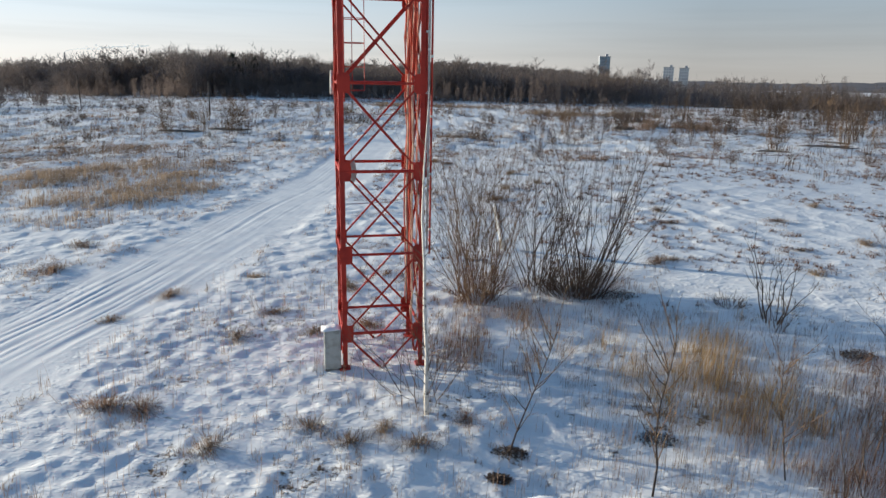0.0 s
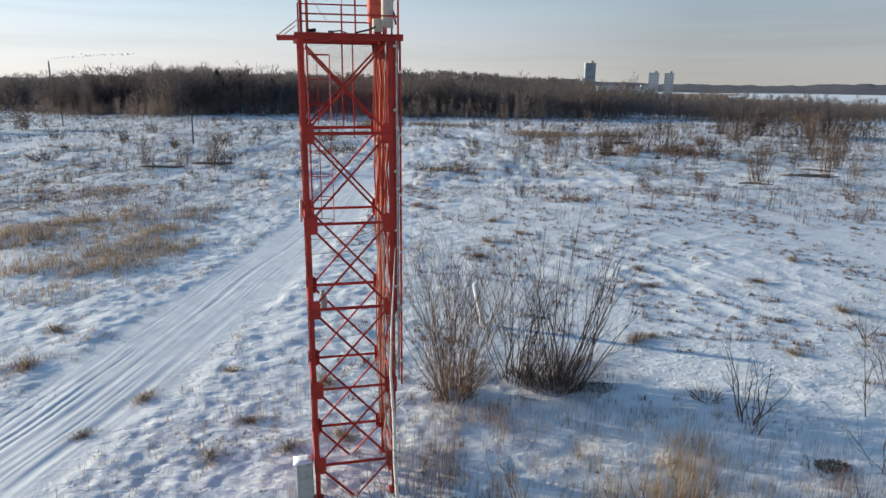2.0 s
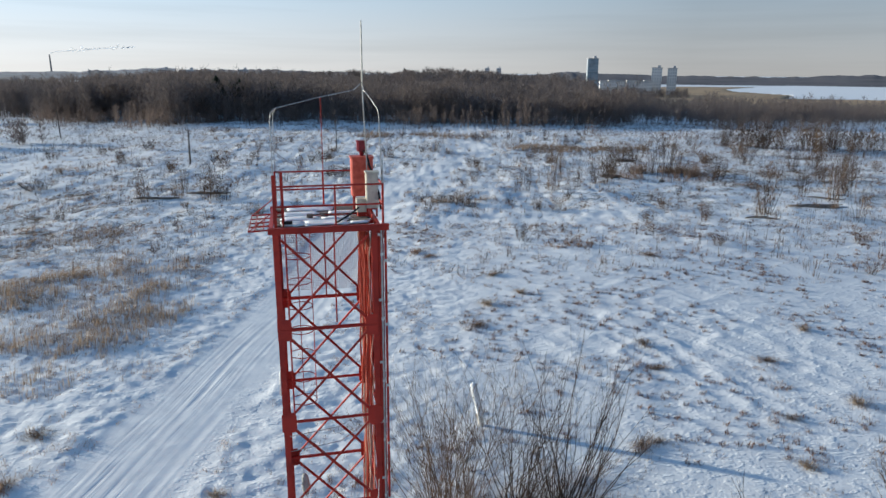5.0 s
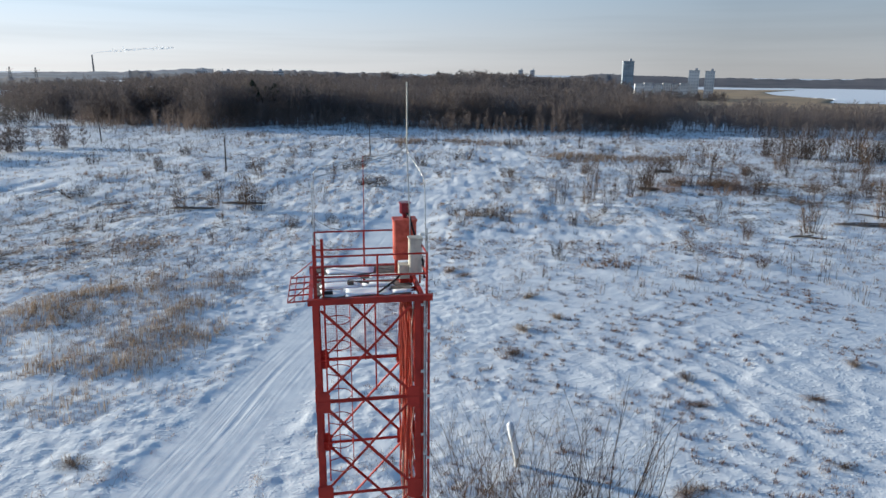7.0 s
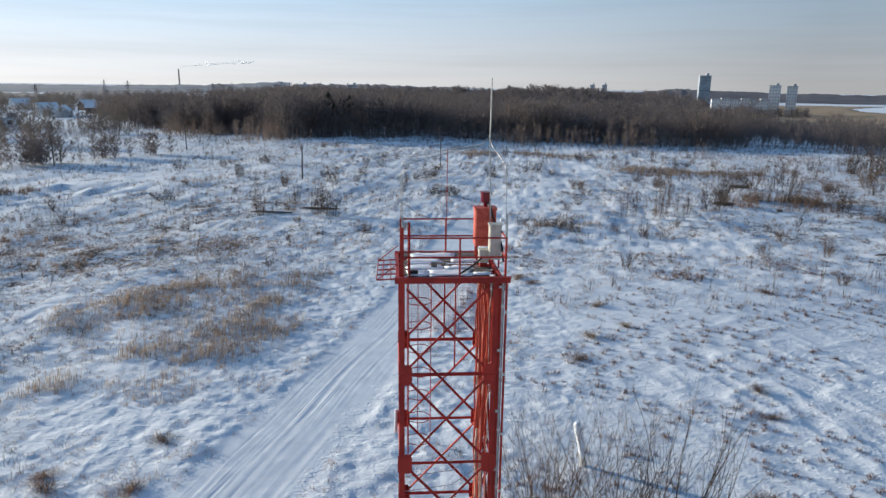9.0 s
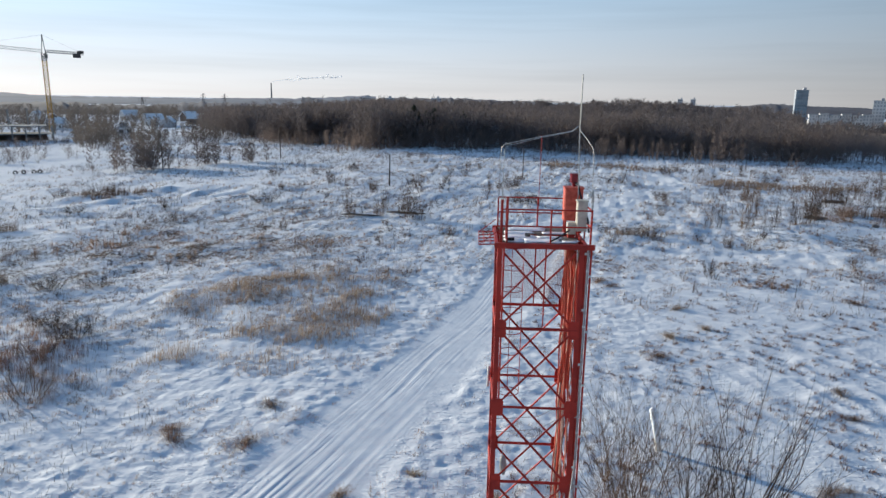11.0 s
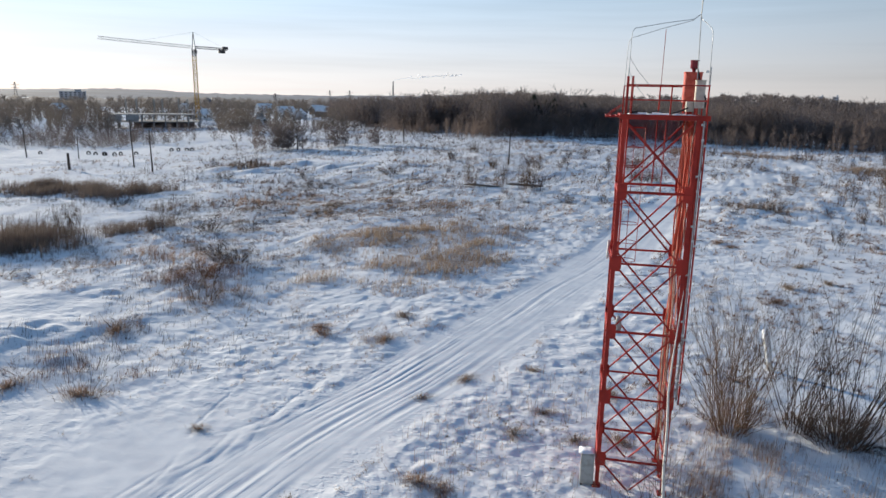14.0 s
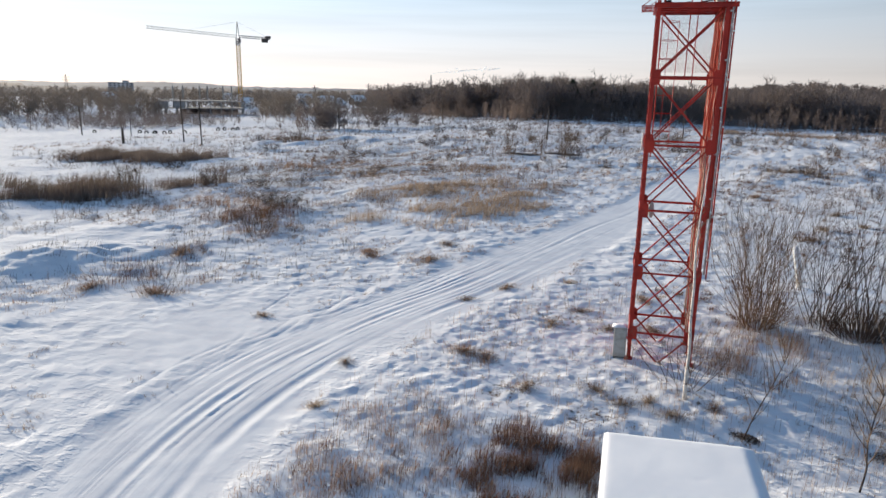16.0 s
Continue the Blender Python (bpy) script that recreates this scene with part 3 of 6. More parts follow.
for (ax, ay), (bx, by), (nx, ny) in FACES:
    a, b, out = Vector((ax * HALF, ay * HALF, 0)), Vector((bx * HALF, by * HALF, 0)), Vector((nx, ny, 0))
    along = (b - a).normalized()
    for k, z in enumerate(LEVELS):
        g = Geo()
        up = Vector((0, 0, z))
        inset = out * -0.03
        g.tube([a + up + inset + along * 0.05, b + up + inset - along * 0.05], 0.042 if k % 2 else 0.05, 8)
        part("horizontal_bar", g, RED, tower)
        for p, s in ((a, 1), (b, -1)):
            g = Geo()
            mid = p + along * s * 0.19 + up + out * 0.012
            e, h, c = along * 0.155, 0.29, 0.1
            pts = [mid - e + Vector((0, 0, -h)), mid + e * 0.55 + Vector((0, 0, -h)), mid + e + Vector((0, 0, -h + c)),
                   mid + e + Vector((0, 0, h - c)), mid + e * 0.55 + Vector((0, 0, h)), mid - e + Vector((0, 0, h))]
            if s < 0:
                pts = [mid + e + Vector((0, 0, -h)), mid - e * 0.55 + Vector((0, 0, -h)), mid - e + Vector((0, 0, -h + c)),
                       mid - e + Vector((0, 0, h - c)), mid - e * 0.55 + Vector((0, 0, h)), mid + e + Vector((0, 0, h))]
            back = [q - out * 0.014 for q in pts]
            g.add(pts + back, [tuple(range(6)), tuple(range(11, 5, -1))] + [(i, (i + 1) % 6, 6 + (i + 1) % 6, 6 + i) for i in range(6)])
            part("gusset_plate", g, RED, tower)
    for k in range(6):
        low, high = FIRST + BAY * (k - 1) + 0.12, FIRST + BAY * k - 0.12
        high = min(high, DECK - 0.3)
        low = low if k else -0.35
        for p, q, off in ((a + along * 0.22, b - along * 0.22, -0.005), (b - along * 0.22, a + along * 0.22, -0.035)):
            if not k:
                q = p.lerp(q, 0.62)
                p, q = q, p
                p = p + Vector((0, 0, low))
                q = q + Vector((0, 0, high))
            else:
                p, q = p + Vector((0, 0, low)), q + Vector((0, 0, high))
            g = Geo()
            d = (q - p).normalized()
            g.angle(p + out * off, q + out * off, 0.062, 0.012, out.cross(d), -out)
            part("diagonal_brace", g, RED, tower)

# deck: edge channels, joists, loose planks with snow
for (ax, ay), (bx, by), (nx, ny) in FACES:
    g = Geo()
    r = HALF + 0.03
    if ny:
        g.beam((-HALF - 0.10, ny * r, DECK - 0.07), (HALF + 0.28, ny * r, DECK - 0.07), 0.09, 0.16)
        g.beam((-HALF - 0.10, ny * (r + 0.06), DECK + 0.012), (HALF + 0.28, ny * (r + 0.06), DECK + 0.012), 0.12, 0.02)
    else:
        g.beam((nx * r, -HALF + 0.02, DECK - 0.07), (nx * r, HALF - 0.02, DECK - 0.07), 0.09, 0.15)
    part("deck_channel", g, RED, tower)
for y in (-0.55, 0.1, 0.7):
    g = Geo()
    g.beam((-HALF + 0.03, y, DECK - 0.09), (HALF - 0.03, y, DECK - 0.09), 0.07, 0.1)
    part("deck_joist", g, RED, tower)
rng = random.Random(5)
y = -1.22
while y < 1.2:
    w = rng.uniform(0.16, 0.24)
    if not -0.12 < y < 0.1:
        g = Geo()
        x0, x1 = -1.22 + rng.uniform(0, 0.2), 1.24 - rng.uniform(0, 0.25)
        t = rng.uniform(-0.05, 0.05)
        g.beam((x0, y + w / 2 - t, DECK - 0.012), (x1, y + w / 2 + t, DECK - 0.012 + rng.uniform(0, 0.02)), w - 0.015, 0.035)
        part("deck_plank", g, PLANK, tower)
    y += w


def snow_pad(x0, x1, y0, y1, z, thick, seed):
    """A ragged pad of snow with a soft top."""
    nx, ny = max(3, int((x1 - x0) / 0.09)), max(3, int((y1 - y0) / 0.07))
    gx, gy = np.meshgrid(np.linspace(x0, x1, nx), np.linspace(y0, y1, ny))
    u, v = np.linspace(-1, 1, nx)[None, :], np.linspace(-1, 1, ny)[:, None]
    edge = np.clip((1 - np.maximum(u ** 16, v ** 16)) * 2.0, 0, 1)
    gz = z + thick * edge * (0.75 + 0.5 * rough(gx, gy, 0.3, seed, 2))
    gx = gx + 0.08 * rough(gy, gx, 0.22, seed + 3) * (np.abs(u) > 0.9)
    gy = gy + 0.07 * rough(gx, gy, 0.24, seed + 5) * (np.abs(v) > 0.9)
    g = Geo()
    pts = np.stack([gx, gy, gz], -1).reshape(-1, 3).tolist()
    k = np.arange(nx * ny).reshape(ny, nx)
    g.add(pts, np.stack([k[:-1, :-1], k[:-1, 1:], k[1:, 1:], k[1:, :-1]], -1).reshape(-1, 4).tolist())
    rim = k[0].tolist() + k[1:, -1].tolist() + k[-1, -2::-1].tolist() + k[-2:0:-1, 0].tolist()
    low = [(pts[i][0], pts[i][1], z - 0.002) for i in rim]
    base = len(g.v)
    g.v.extend(low)
    m = len(rim)
    g.f.extend((rim[i], base + i, base + (i + 1) % m, rim[(i + 1) % m]) for i in range(m))
    return g


for i, (x0, x1, y0, y1) in enumerate(((-1.1, -0.5, -1.22, -0.72), (-0.48, 0.62, -1.24, -0.66), (0.64, 1.1, -1.2, -0.86), (-1.05, -0.1, -0.66, -0.14), (-1.05, -0.35, -0.12, 0.14), (-1.05, -0.1, 0.12, 0.5), (-0.05, 0.7, -0.6, -0.25), (-0.95, 0.3, 0.58, 1.15), (0.15, 1.05, 0.15, 0.45))):
    snow = part("snow_patch", snow_pad(x0, x1, y0, y1, DECK + 0.024, 0.028, 80 + i), SNOW, tower, "patch of snow on the deck planks", True)

# handrails
RAIL, MID = 15.29, 14.79
corner = {"fl": (-1.20, -1.26), "fr": (1.44, -1.26), "bl": (-1.22, 1.26), "br": (1.40, 1.26)}
for pts in ((corner["bl"], corner["br"]), (corner["fl"], corner["fr"]), (corner["fr"], corner["br"]), (corner["fl"], corner["bl"])):
    if pts == (corner["fl"], corner["bl"]):
        continue
    for z in (RAIL, MID):
        g = Geo()
        g.tube([(*pts[0], z), (*pts[1], z)], 0.024, 7)
        part("handrail", g, RED, tower)
for x, y, r, top in ((-1.20, -1.26, 0.05, RAIL + 0.28), (-1.02, -1.2, 0.028, RAIL), (0.26, -1.26, 0.027, RAIL + 0.02), (1.44, -1.26, 0.032, RAIL + 0.03), (-1.22, 1.26, 0.03, RAIL), (0.09, 1.26, 0.03, RAIL), (1.40, 1.26, 0.03, RAIL), (-1.02, -0.75, 0.045, RAIL + 0.3)):
    g = Geo()
    g.beam((x, y, DECK - 0.06), (x, y, top), r * 2, r * 1.6)
    part("rail_post", g, RED, tower)
for y in (-1.2, -0.72, -0.25, 0.25, 0.75):
    g = Geo()
    g.tube([(-1.28, y, 14.22), (-1.86, y - 0.03, 14.2)], 0.022, 6)
    part("outrigger_bar", g, RED, tower)
for x in (-1.5, -1.7, -1.85):
    g = Geo()
    g.tube([(x, -1.24, 14.23), (x, 0.78, 14.24)], 0.014, 5)
    part("outrigger_rod", g, RED, tower)
for y in (-1.2, 0.75):
    g = Geo()
    g.tube([(-1.84, y, 14.2), (-1.3, y, 14.62)], 0.014, 5)
    part("outrigger_stay", g, RED, tower)

# ladder with its hoops, inside the left face
g = Geo()
for y in (0.25, 0.68):
    g.tube([(-1.02, y, 8.4), (-1.02, y, DECK)], 0.022, 6)
ladder = part("ladder", g, RED, tower, "steel ladder with safety hoops")
z = 8.6
while z < DECK - 0.1:
    g = Geo()
    g.tube([(-1.02, 0.25, z), (-1.02, 0.68, z)], 0.011, 5)
    part("rung", g, RED, ladder)
    z += 0.3
for k in range(8):
    z = 8.75 + 0.72 * k
    g = Geo()
    arc = [(-1.02, 0.24, z)] + [(-0.72 + 0.36 * math.sin(a), 0.465 - 0.36 * math.cos(a), z) for a in [math.pi * i / 10 for i in range(11)]] + [(-1.02, 0.69, z)]
    g.tube(arc, 0.014, 5)
    part("safety_hoop", g, RED, ladder)
g = Geo()
g.tube([(-0.36, 0.465, 8.75), (-0.36, 0.465, 13.8)], 0.013, 5)
g.tube([(-0.72, 0.83, 8.75), (-0.72, 0.83, 13.8)], 0.013, 5)
part("cage_strip", g, RED, ladder)
for x, y, z0 in ((0.05, 0.9, 11.7), (0.25, -0.4, 11.4)):
    g = Geo()
    g.tube([(x, y, z0), (x, y, DECK - 0.1)], 0.022, 6)
    part("hanger_rod", g, RED, tower)

# wire netting behind the top bay
g = Geo()
for i in range(49):
    x = -1.2 + 2.4 * i / 48
    g.box((x, HALF - 0.12, 13.0), (0.006, 0.006, 2.3))
for i in range(47):
    g.box((0, HALF - 0.112, 11.87 + 2.26 * i / 46), (2.4, 0.006, 0.006))
part("wire_netting", g, RED_DARK, tower, "rusty red wire netting")

# cable run inside the right face and the conduits outside the front right leg
rng = random.Random(8)
for i in range(30):
    red = i % 5 != 0
    x, y = 1.12 - 0.06 * (i % 3), -1.05 + 0.066 * i
    bottom = rng.uniform(0.4, 1.6) if not red else rng.choice((1.5, 3.2, 6.0, 8.6, 9.2, 9.4))
    pts, z = [], DECK - 0.15
    while z > bottom:
        pts.append((x + rng.uniform(-0.04, 0.04), y + rng.uniform(-0.07, 0.07), z))
        z -= rng.uniform(0.5, 0.9)
    g = Geo()
    g.tube(pts, rng.choice((0.018, 0.026, 0.034)), 6)
    part("cable", g, CABLE_RED if red else CABLE_PALE, tower, "" if red else "pale weathered cable", True)
for x, y, r, mat, z0 in ((1.50, -1.2, 0.034, RED, 3.75), (1.43, -1.12, 0.03, RED, 3.9), (1.38, -1.34, 0.026, STEEL, 3.95), (1.33, -1.22, 0.045, RED, 6.2)):
    g = Geo()
    g.tube([(x, y, z0), (x, y, DECK - 0.1)], r, 8)
    conduit = part("conduit", g, mat, tower)
    for k in range(6):
        g = Geo()
        g.box((x, y, z0 + 0.8 + k * 1.75), (r * 2.4, r * 2.4, 0.07), bevel=0.01)
        part("clip", g, WHITE_TAPE, conduit, "white clip")
for y, w, z0, z1 in ((-0.9, 0.55, 11.8, 14.1), (0.55, 0.7, 11.8, 14.1), (-0.2, 0.3, 9.2, 11.5), (0.75, 0.4, 9.2, 11.5)):
    g = Geo()
    g.box((1.2, y, (z0 + z1) / 2), (0.03, w, z1 - z0), bevel=0.005)
    part("cable_tray", g, RED, tower)
g = Geo()
g.tube([(-1.36, 1.18, 9.35), (-1.38, 1.16, 8.6)], 0.05, 8)
part("plastic_sleeve", g, WHITE_TAPE, tower, "white plastic sleeve on a leg", True)
g = Geo()
g.tube([(-0.86, 0, 6.95), (-0.83, 0, 6.55)], 0.008, 5)
bell = part("hanging_lamp", g, STEEL, tower, "grey bell-shaped lamp hanging inside the frame")
g = Geo()
g.tube([(-0.83, 0, 6.6), (-0.82, 0, 6.5), (-0.8, 0, 6.2), (-0.8, 0, 6.02), (-0.79, 0, 5.9)], [0.05, 0.10, 0.13, 0.10, 0.05], 12)
part("lamp_body", g, GREY_PAINT, bell, "", True)
for z in (8.55, 8.1, 5.4):
    g = Geo()
    g.tube([(-HALF, -HALF + 0.06, z), (0.2, -0.9, z - 0.02), (HALF, 0.2, z)], 0.011, 5)
    part("stay_wire", g, STEEL, tower)

# lamp head on its red housing, control boxes
g = Geo()
g.box((1.10, 0.42, 15.24), (0.58, 0.46, 1.02), bevel=0.035)
housing = part("lamp_housing", g, RED_OLD, tower, "faded red sheet-metal lamp housing")
g = Geo()
g.box((1.10, 0.42, 15.765), (0.62, 0.5, 0.05), bevel=0.03)
part("housing_lid", g, RED_OLD, housing)
for x in (0.88, 1.32):
    for y in (0.25, 0.6):
        g = Geo()
        g.beam((x, y, DECK), (x, y, 14.76), 0.05, 0.05)
        part("housing_leg", g, RED, housing)
g = Geo()
g.tube([(1.12, 0.5, 15.78), (1.12, 0.5, 15.88), (1.12, 0.5, 15.93)], [0.05, 0.07, 0.12], 12)
g.box((1.12, 0.5, 16.05), (0.26, 0.24, 0.26), bevel=0.05)
g.box((1.12, 0.5, 16.19), (0.3, 0.28, 0.03), bevel=0.05)
part("obstruction_lamp", g, RED_DARK, housing, "dark red glass warning lamp")
g = Geo()
g.tube([(1.16, 0.4, 15.92), (1.22, 0.2, 15.86), (1.27, 0.15, 15.6), (1.38, -0.1, 15.25), (1.44, -0.6, 14.9), (1.42, -1.0, 14.6)], 0.028, 7)
part("cable", g, RUBBER, housing, "black cable", True)
g = Geo()
g.box((1.27, -0.42, 15.0), (0.32, 0.26, 0.92), bevel=0.025)
control = part("control_box", g, CREAM, tower, "tall cream control box")
g = Geo()
g.box((1.27, -0.42, 15.475), (0.36, 0.3, 0.035), bevel=0.02)
part("box_lid", g, CREAM, control)
g = Geo()
g.box((1.27, -0.556, 15.0), (0.27, 0.012, 0.84))
part("box_door", g, CREAM, control)
for x in (1.15, 1.39):
    g = Geo()
    g.beam((x, -0.42, DECK), (x, -0.42, 14.56), 0.045, 0.045)
    part("box_foot", g, RED, control)
g = Geo()
g.box((0.99, -0.3, 14.6), (0.26, 0.26, 0.36), bevel=0.02)
small = part("junction_box", g, CREAM, tower, "small cream junction box")
g = Geo()
g.box((0.99, -0.3, 14.35), (0.2, 0.2, 0.16))
part("box_foot", g, RED, small)
g = Geo()
g.tube([(0.92, -0.42, 14.55), (0.7, -0.7, 14.45), (0.45, -1.0, 14.38), (0.3, -1.15, 14.34)], 0.026, 6)
part("cable", g, RUBBER, tower, "black cable", True)
g = Geo()
g.box((-0.35, -0.42, 14.37), (0.16, 0.1, 0.1), bevel=0.02)
g.tube([(-0.3, -0.42, 14.4), (-0.1, -0.5, 14.42), (0.1, -0.5, 14.36)], 0.02, 6)
part("bracket", g, PLANK, tower)
g = Geo()
g.tube([(-1.05, -1.12, 14.36), (-0.8, -1.16, 14.38)], 0.045, 8)
part("loose_pipe", g, RUBBER, tower)

# wire cage of rods that meet at the mast above the deck
APEX = (1.12, 0.0, 17.6)


def bent(start, top, to, r):
    g = Geo()
    s, t, e = Vector(start), Vector(top), Vector(to)
    d1, d2 = (t - s).normalized(), (e - t).normalized()
    g.tube([s, t - d1 * 0.25, t - d1 * 0.1 + d2 * 0.02, t + d2 * 0.12, t + d2 * 0.35, t.lerp(e, 0.5) + Vector((0, 0, 0.01)), t.lerp(e, 0.9) - Vector((0, 0, 0.02)), e + Vector((0, 0, 0.12))], r, 6)
    part("lightning_rod", g, STEEL, tower, "", True)


bent((-1.21, -1.27, 13.9), (-1.19, -1.26, 17.12), APEX, 0.011)
bent((-1.24, 1.27, 13.9), (-1.18, 1.26, 17.0), APEX, 0.011)
bent((1.45, -1.27, 13.9), (1.38, -1.26, 17.08), APEX, 0.011)
for s, e, r in (((0.10, 1.27, 14.0), (0.11, 1.26, 17.32), 0.012), ((-1.2, -1.27, 15.3), (-1.2, -1.27, 15.85), 0.016), ((1.45, -1.27, 15.2), (1.44, -1.27, 15.9), 0.016)):
    g = Geo()
    g.tube([s, e], r, 6)
    part("lightning_rod", g, RED if r == 0.012 else STEEL, tower)
for z0, z1 in ((16.2, 15.35), (15.75, 14.75)):
    g = Geo()
    g.tube([(-1.2, -1.2, z0), (-0.85, -0.3, (z0 + z1) / 2), (-0.35, 0.9, z1)], 0.009, 5)
    part("stay_wire", g, STEEL, tower)
g = Geo()
g.tube([(1.22, 0.1, DECK), (1.2, 0.08, 15.8), (1.12, 0.0, 17.7)], 0.016, 7)
mast = part("mast", g, STEEL, tower, "thin steel mast")
g = Geo()
g.tube([(1.12, 0, 17.62), (1.13, 0, 18.15), (1.13, 0, 19.22)], [0.016, 0.02, 0.017], 8)
part("whip_antenna", g, CREAM, mast, "pale whip antenna")

# ---- the cabinet at the tower's foot ----
ca, cb = math.cos(radians(11.7)), math.sin(radians(11.7))


def by_tower(u, v):
    return -2.041 + ca * u - cb * v, 21.642 + cb * u + ca * v


cx, cy = by_tower(-1.62, -1.1)
cz = float(land(np.array([cx]), np.array([cy]))[0])
cabinet = thing("electrical_cabinet", "grey metal electrical cabinet with a cap of snow", "cabinet", (cx, cy, cz), 11.7)
g = Geo()
g.box((0, 0, 0.72), (0.52, 0.42, 1.28), bevel=0.02)
body = part("cabinet_body", g, GREY_PAINT, cabinet)
g = Geo()
g.box((0, -0.216, 0.74), (0.45, 0.014, 1.16))
door = part("cabinet_door", g, GREY_PAINT, body)
g = Geo()
g.box((0.16, -0.232, 0.78), (0.03, 0.02, 0.14), bevel=0.004)
part("door_handle", g, STEEL, door)
for x in (-0.2, 0.2):
    g = Geo()
    g.box((x, 0, 0.0), (0.07, 0.34, 0.34))
    part("cabinet_foot", g, POLE_WOOD, cabinet)
g = Geo()
g.box((0, 0, 1.375), (0.56, 0.46, 0.03), bevel=0.02)
part("cabinet_roof", g, GREY_PAINT, cabinet)
part("snow_cap", snow_pad(-0.28, 0.28, -0.23, 0.23, 1.392, 0.12, 93), SNOW, cabinet, "cap of snow", True)

# ---- the hut under the end of the flight ----
HX, HY, HTOP = 3.9, 7.2, 1.72
hut_x, hut_y = -1.57 + 0.5 * HX * ca + 0.5 * HY * cb, 10.0 + 0.5 * HX * cb - 0.5 * HY * ca
hut = thing("equipment_hut", "low equipment hut under a thick smooth layer of snow", "hut", (hut_x, hut_y, -0.75), 11.7)
g = Geo()
H = HTOP + 0.75
for (x, y, sx, sy) in ((0, -HY / 2 + 0.15, HX - 0.2, 0.1), (0, HY / 2 - 0.15, HX - 0.2, 0.1), (-HX / 2 + 0.15, 0, 0.1, HY - 0.4), (HX / 2 - 0.15, 0, 0.1, HY - 0.4)):
    g.box((x, y, H / 2 - 0.2), (sx, sy, H + 0.2))
part("wall", g, GREY_PAINT, hut)
g = Geo()
g.box((0, 0, H - 0.03), (HX, HY, 0.07), bevel=0.01)
part("roof", g, PANEL_GREY, hut)


def roof_snow():
    nx, ny = 40, 70
    u, v = np.linspace(-1, 1, nx), np.linspace(-1, 1, ny)
    gu, gv = np.meshgrid(np.sign(u) * np.abs(u) ** 0.7, np.sign(v) * np.abs(v) ** 0.7)
    gx, gy = gu * (HX / 2 - 0.01), gv * (HY / 2 - 0.01)
    edge = np.minimum((1 - np.abs(gu)) * HX / 2, (1 - np.abs(gv)) * HY / 2)
    slump = step((gu - 0.80) / 0.2) * 0.12
    gz = H + 0.008 + 0.10 * (1 - np.exp(-edge / 0.05)) + 0.012 * rough(gx, gy, 2.2, 97) - slump * 0.6 + 0.045 * (gx + HX / 2) + 0.003 * rough(gx, gy, 0.5, 98)
    gz -= 0.03 * np.exp(-((gx - 0.4) ** 2 + (gy - 1.55) ** 2) / 0.004)
    g = Geo()
    k = np.arange(nx * ny).reshape(ny, nx)
    g.add(np.stack([gx, gy, gz], -1).reshape(-1, 3).tolist(), np.stack([k[:-1, :-1], k[:-1, 1:], k[1:, 1:], k[1:, :-1]], -1).reshape(-1, 4).tolist())
    return g


part("snow_layer", roof_snow(), SNOW, hut, "smooth thick layer of snow", True)


# ---- plants: dead grass, reeds, bushes, trees ----
def blades(px, py, height, width, lean, mat, name, label, seed, sheaf=1, spread=0.1, bend=True):
    """Dead blades at the given places; sheaf: how many grow from each."""
    r = np.random.RandomState(seed)
    n = len(px) * sheaf
    bx = np.repeat(px, sheaf) + r.normal(0, spread, n)
    by = np.repeat(py, sheaf) + r.normal(0, spread, n)
    h = np.repeat(height, sheaf) * r.uniform(0.35, 1.15, n)
    w = np.repeat(width, sheaf) if np.ndim(width) else np.full(n, width)
    bz = land(bx, by) - 0.03
    a = r.uniform(0, 2 * np.pi, n)
    out = h * np.abs(r.normal(0, lean, n))
    b = np.where(r.rand(n) < 0.65, r.normal(0.8, 0.5, n), a)
    tipx, tipy = bx + np.cos(b) * out, by + np.sin(b) * out
    sx, sy = -np.sin(a) * w / 2, np.cos(a) * w / 2
    base = np.stack([np.stack([bx - sx, by - sy, bz], -1), np.stack([bx + sx, by + sy, bz], -1)], 1)
    if bend:
        mx, my, mz = bx + (tipx - bx) * 0.35, by + (tipy - by) * 0.35, bz + h * 0.62
        mid = np.stack([np.stack([mx + sx * 0.7, my + sy * 0.7, mz], -1), np.stack([mx - sx * 0.7, my - sy * 0.7, mz], -1)], 1)
        tip = np.stack([tipx, tipy, bz + h * (1 - 0.25 * (out / np.maximum(h, 1e-3)) ** 2)], -1)[:, None]
        pts = np.concatenate([base, mid, tip], 1).reshape(-1, 3)
        k = np.arange(n)[:, None] * 5
        tri = np.concatenate([k + [0, 1, 2], k + [0, 2, 3], k + [3, 2, 4]], 0)
    else:
        tip = np.stack([tipx, tipy, bz + h], -1)[:, None]
        pts = np.concatenate([base, tip], 1).reshape(-1, 3)
        tri = np.arange(n)[:, None] * 3 + [0, 1, 2]
    return tagged(new(name, from_arrays(name, pts, tri, mat)), label, "grass", kind="stuff")


def inside(px, py, corners):
    hit = np.zeros(len(px), bool)
    for (x0, y0), (x1, y1) in zip(corners, corners[1:] + corners[:1]):
        cross = ((y0 > py) != (y1 > py)) & (px < (x1 - x0) * (py - y0) / (y1 - y0 + 1e-9) + x0)
        hit ^= cross
    return hit


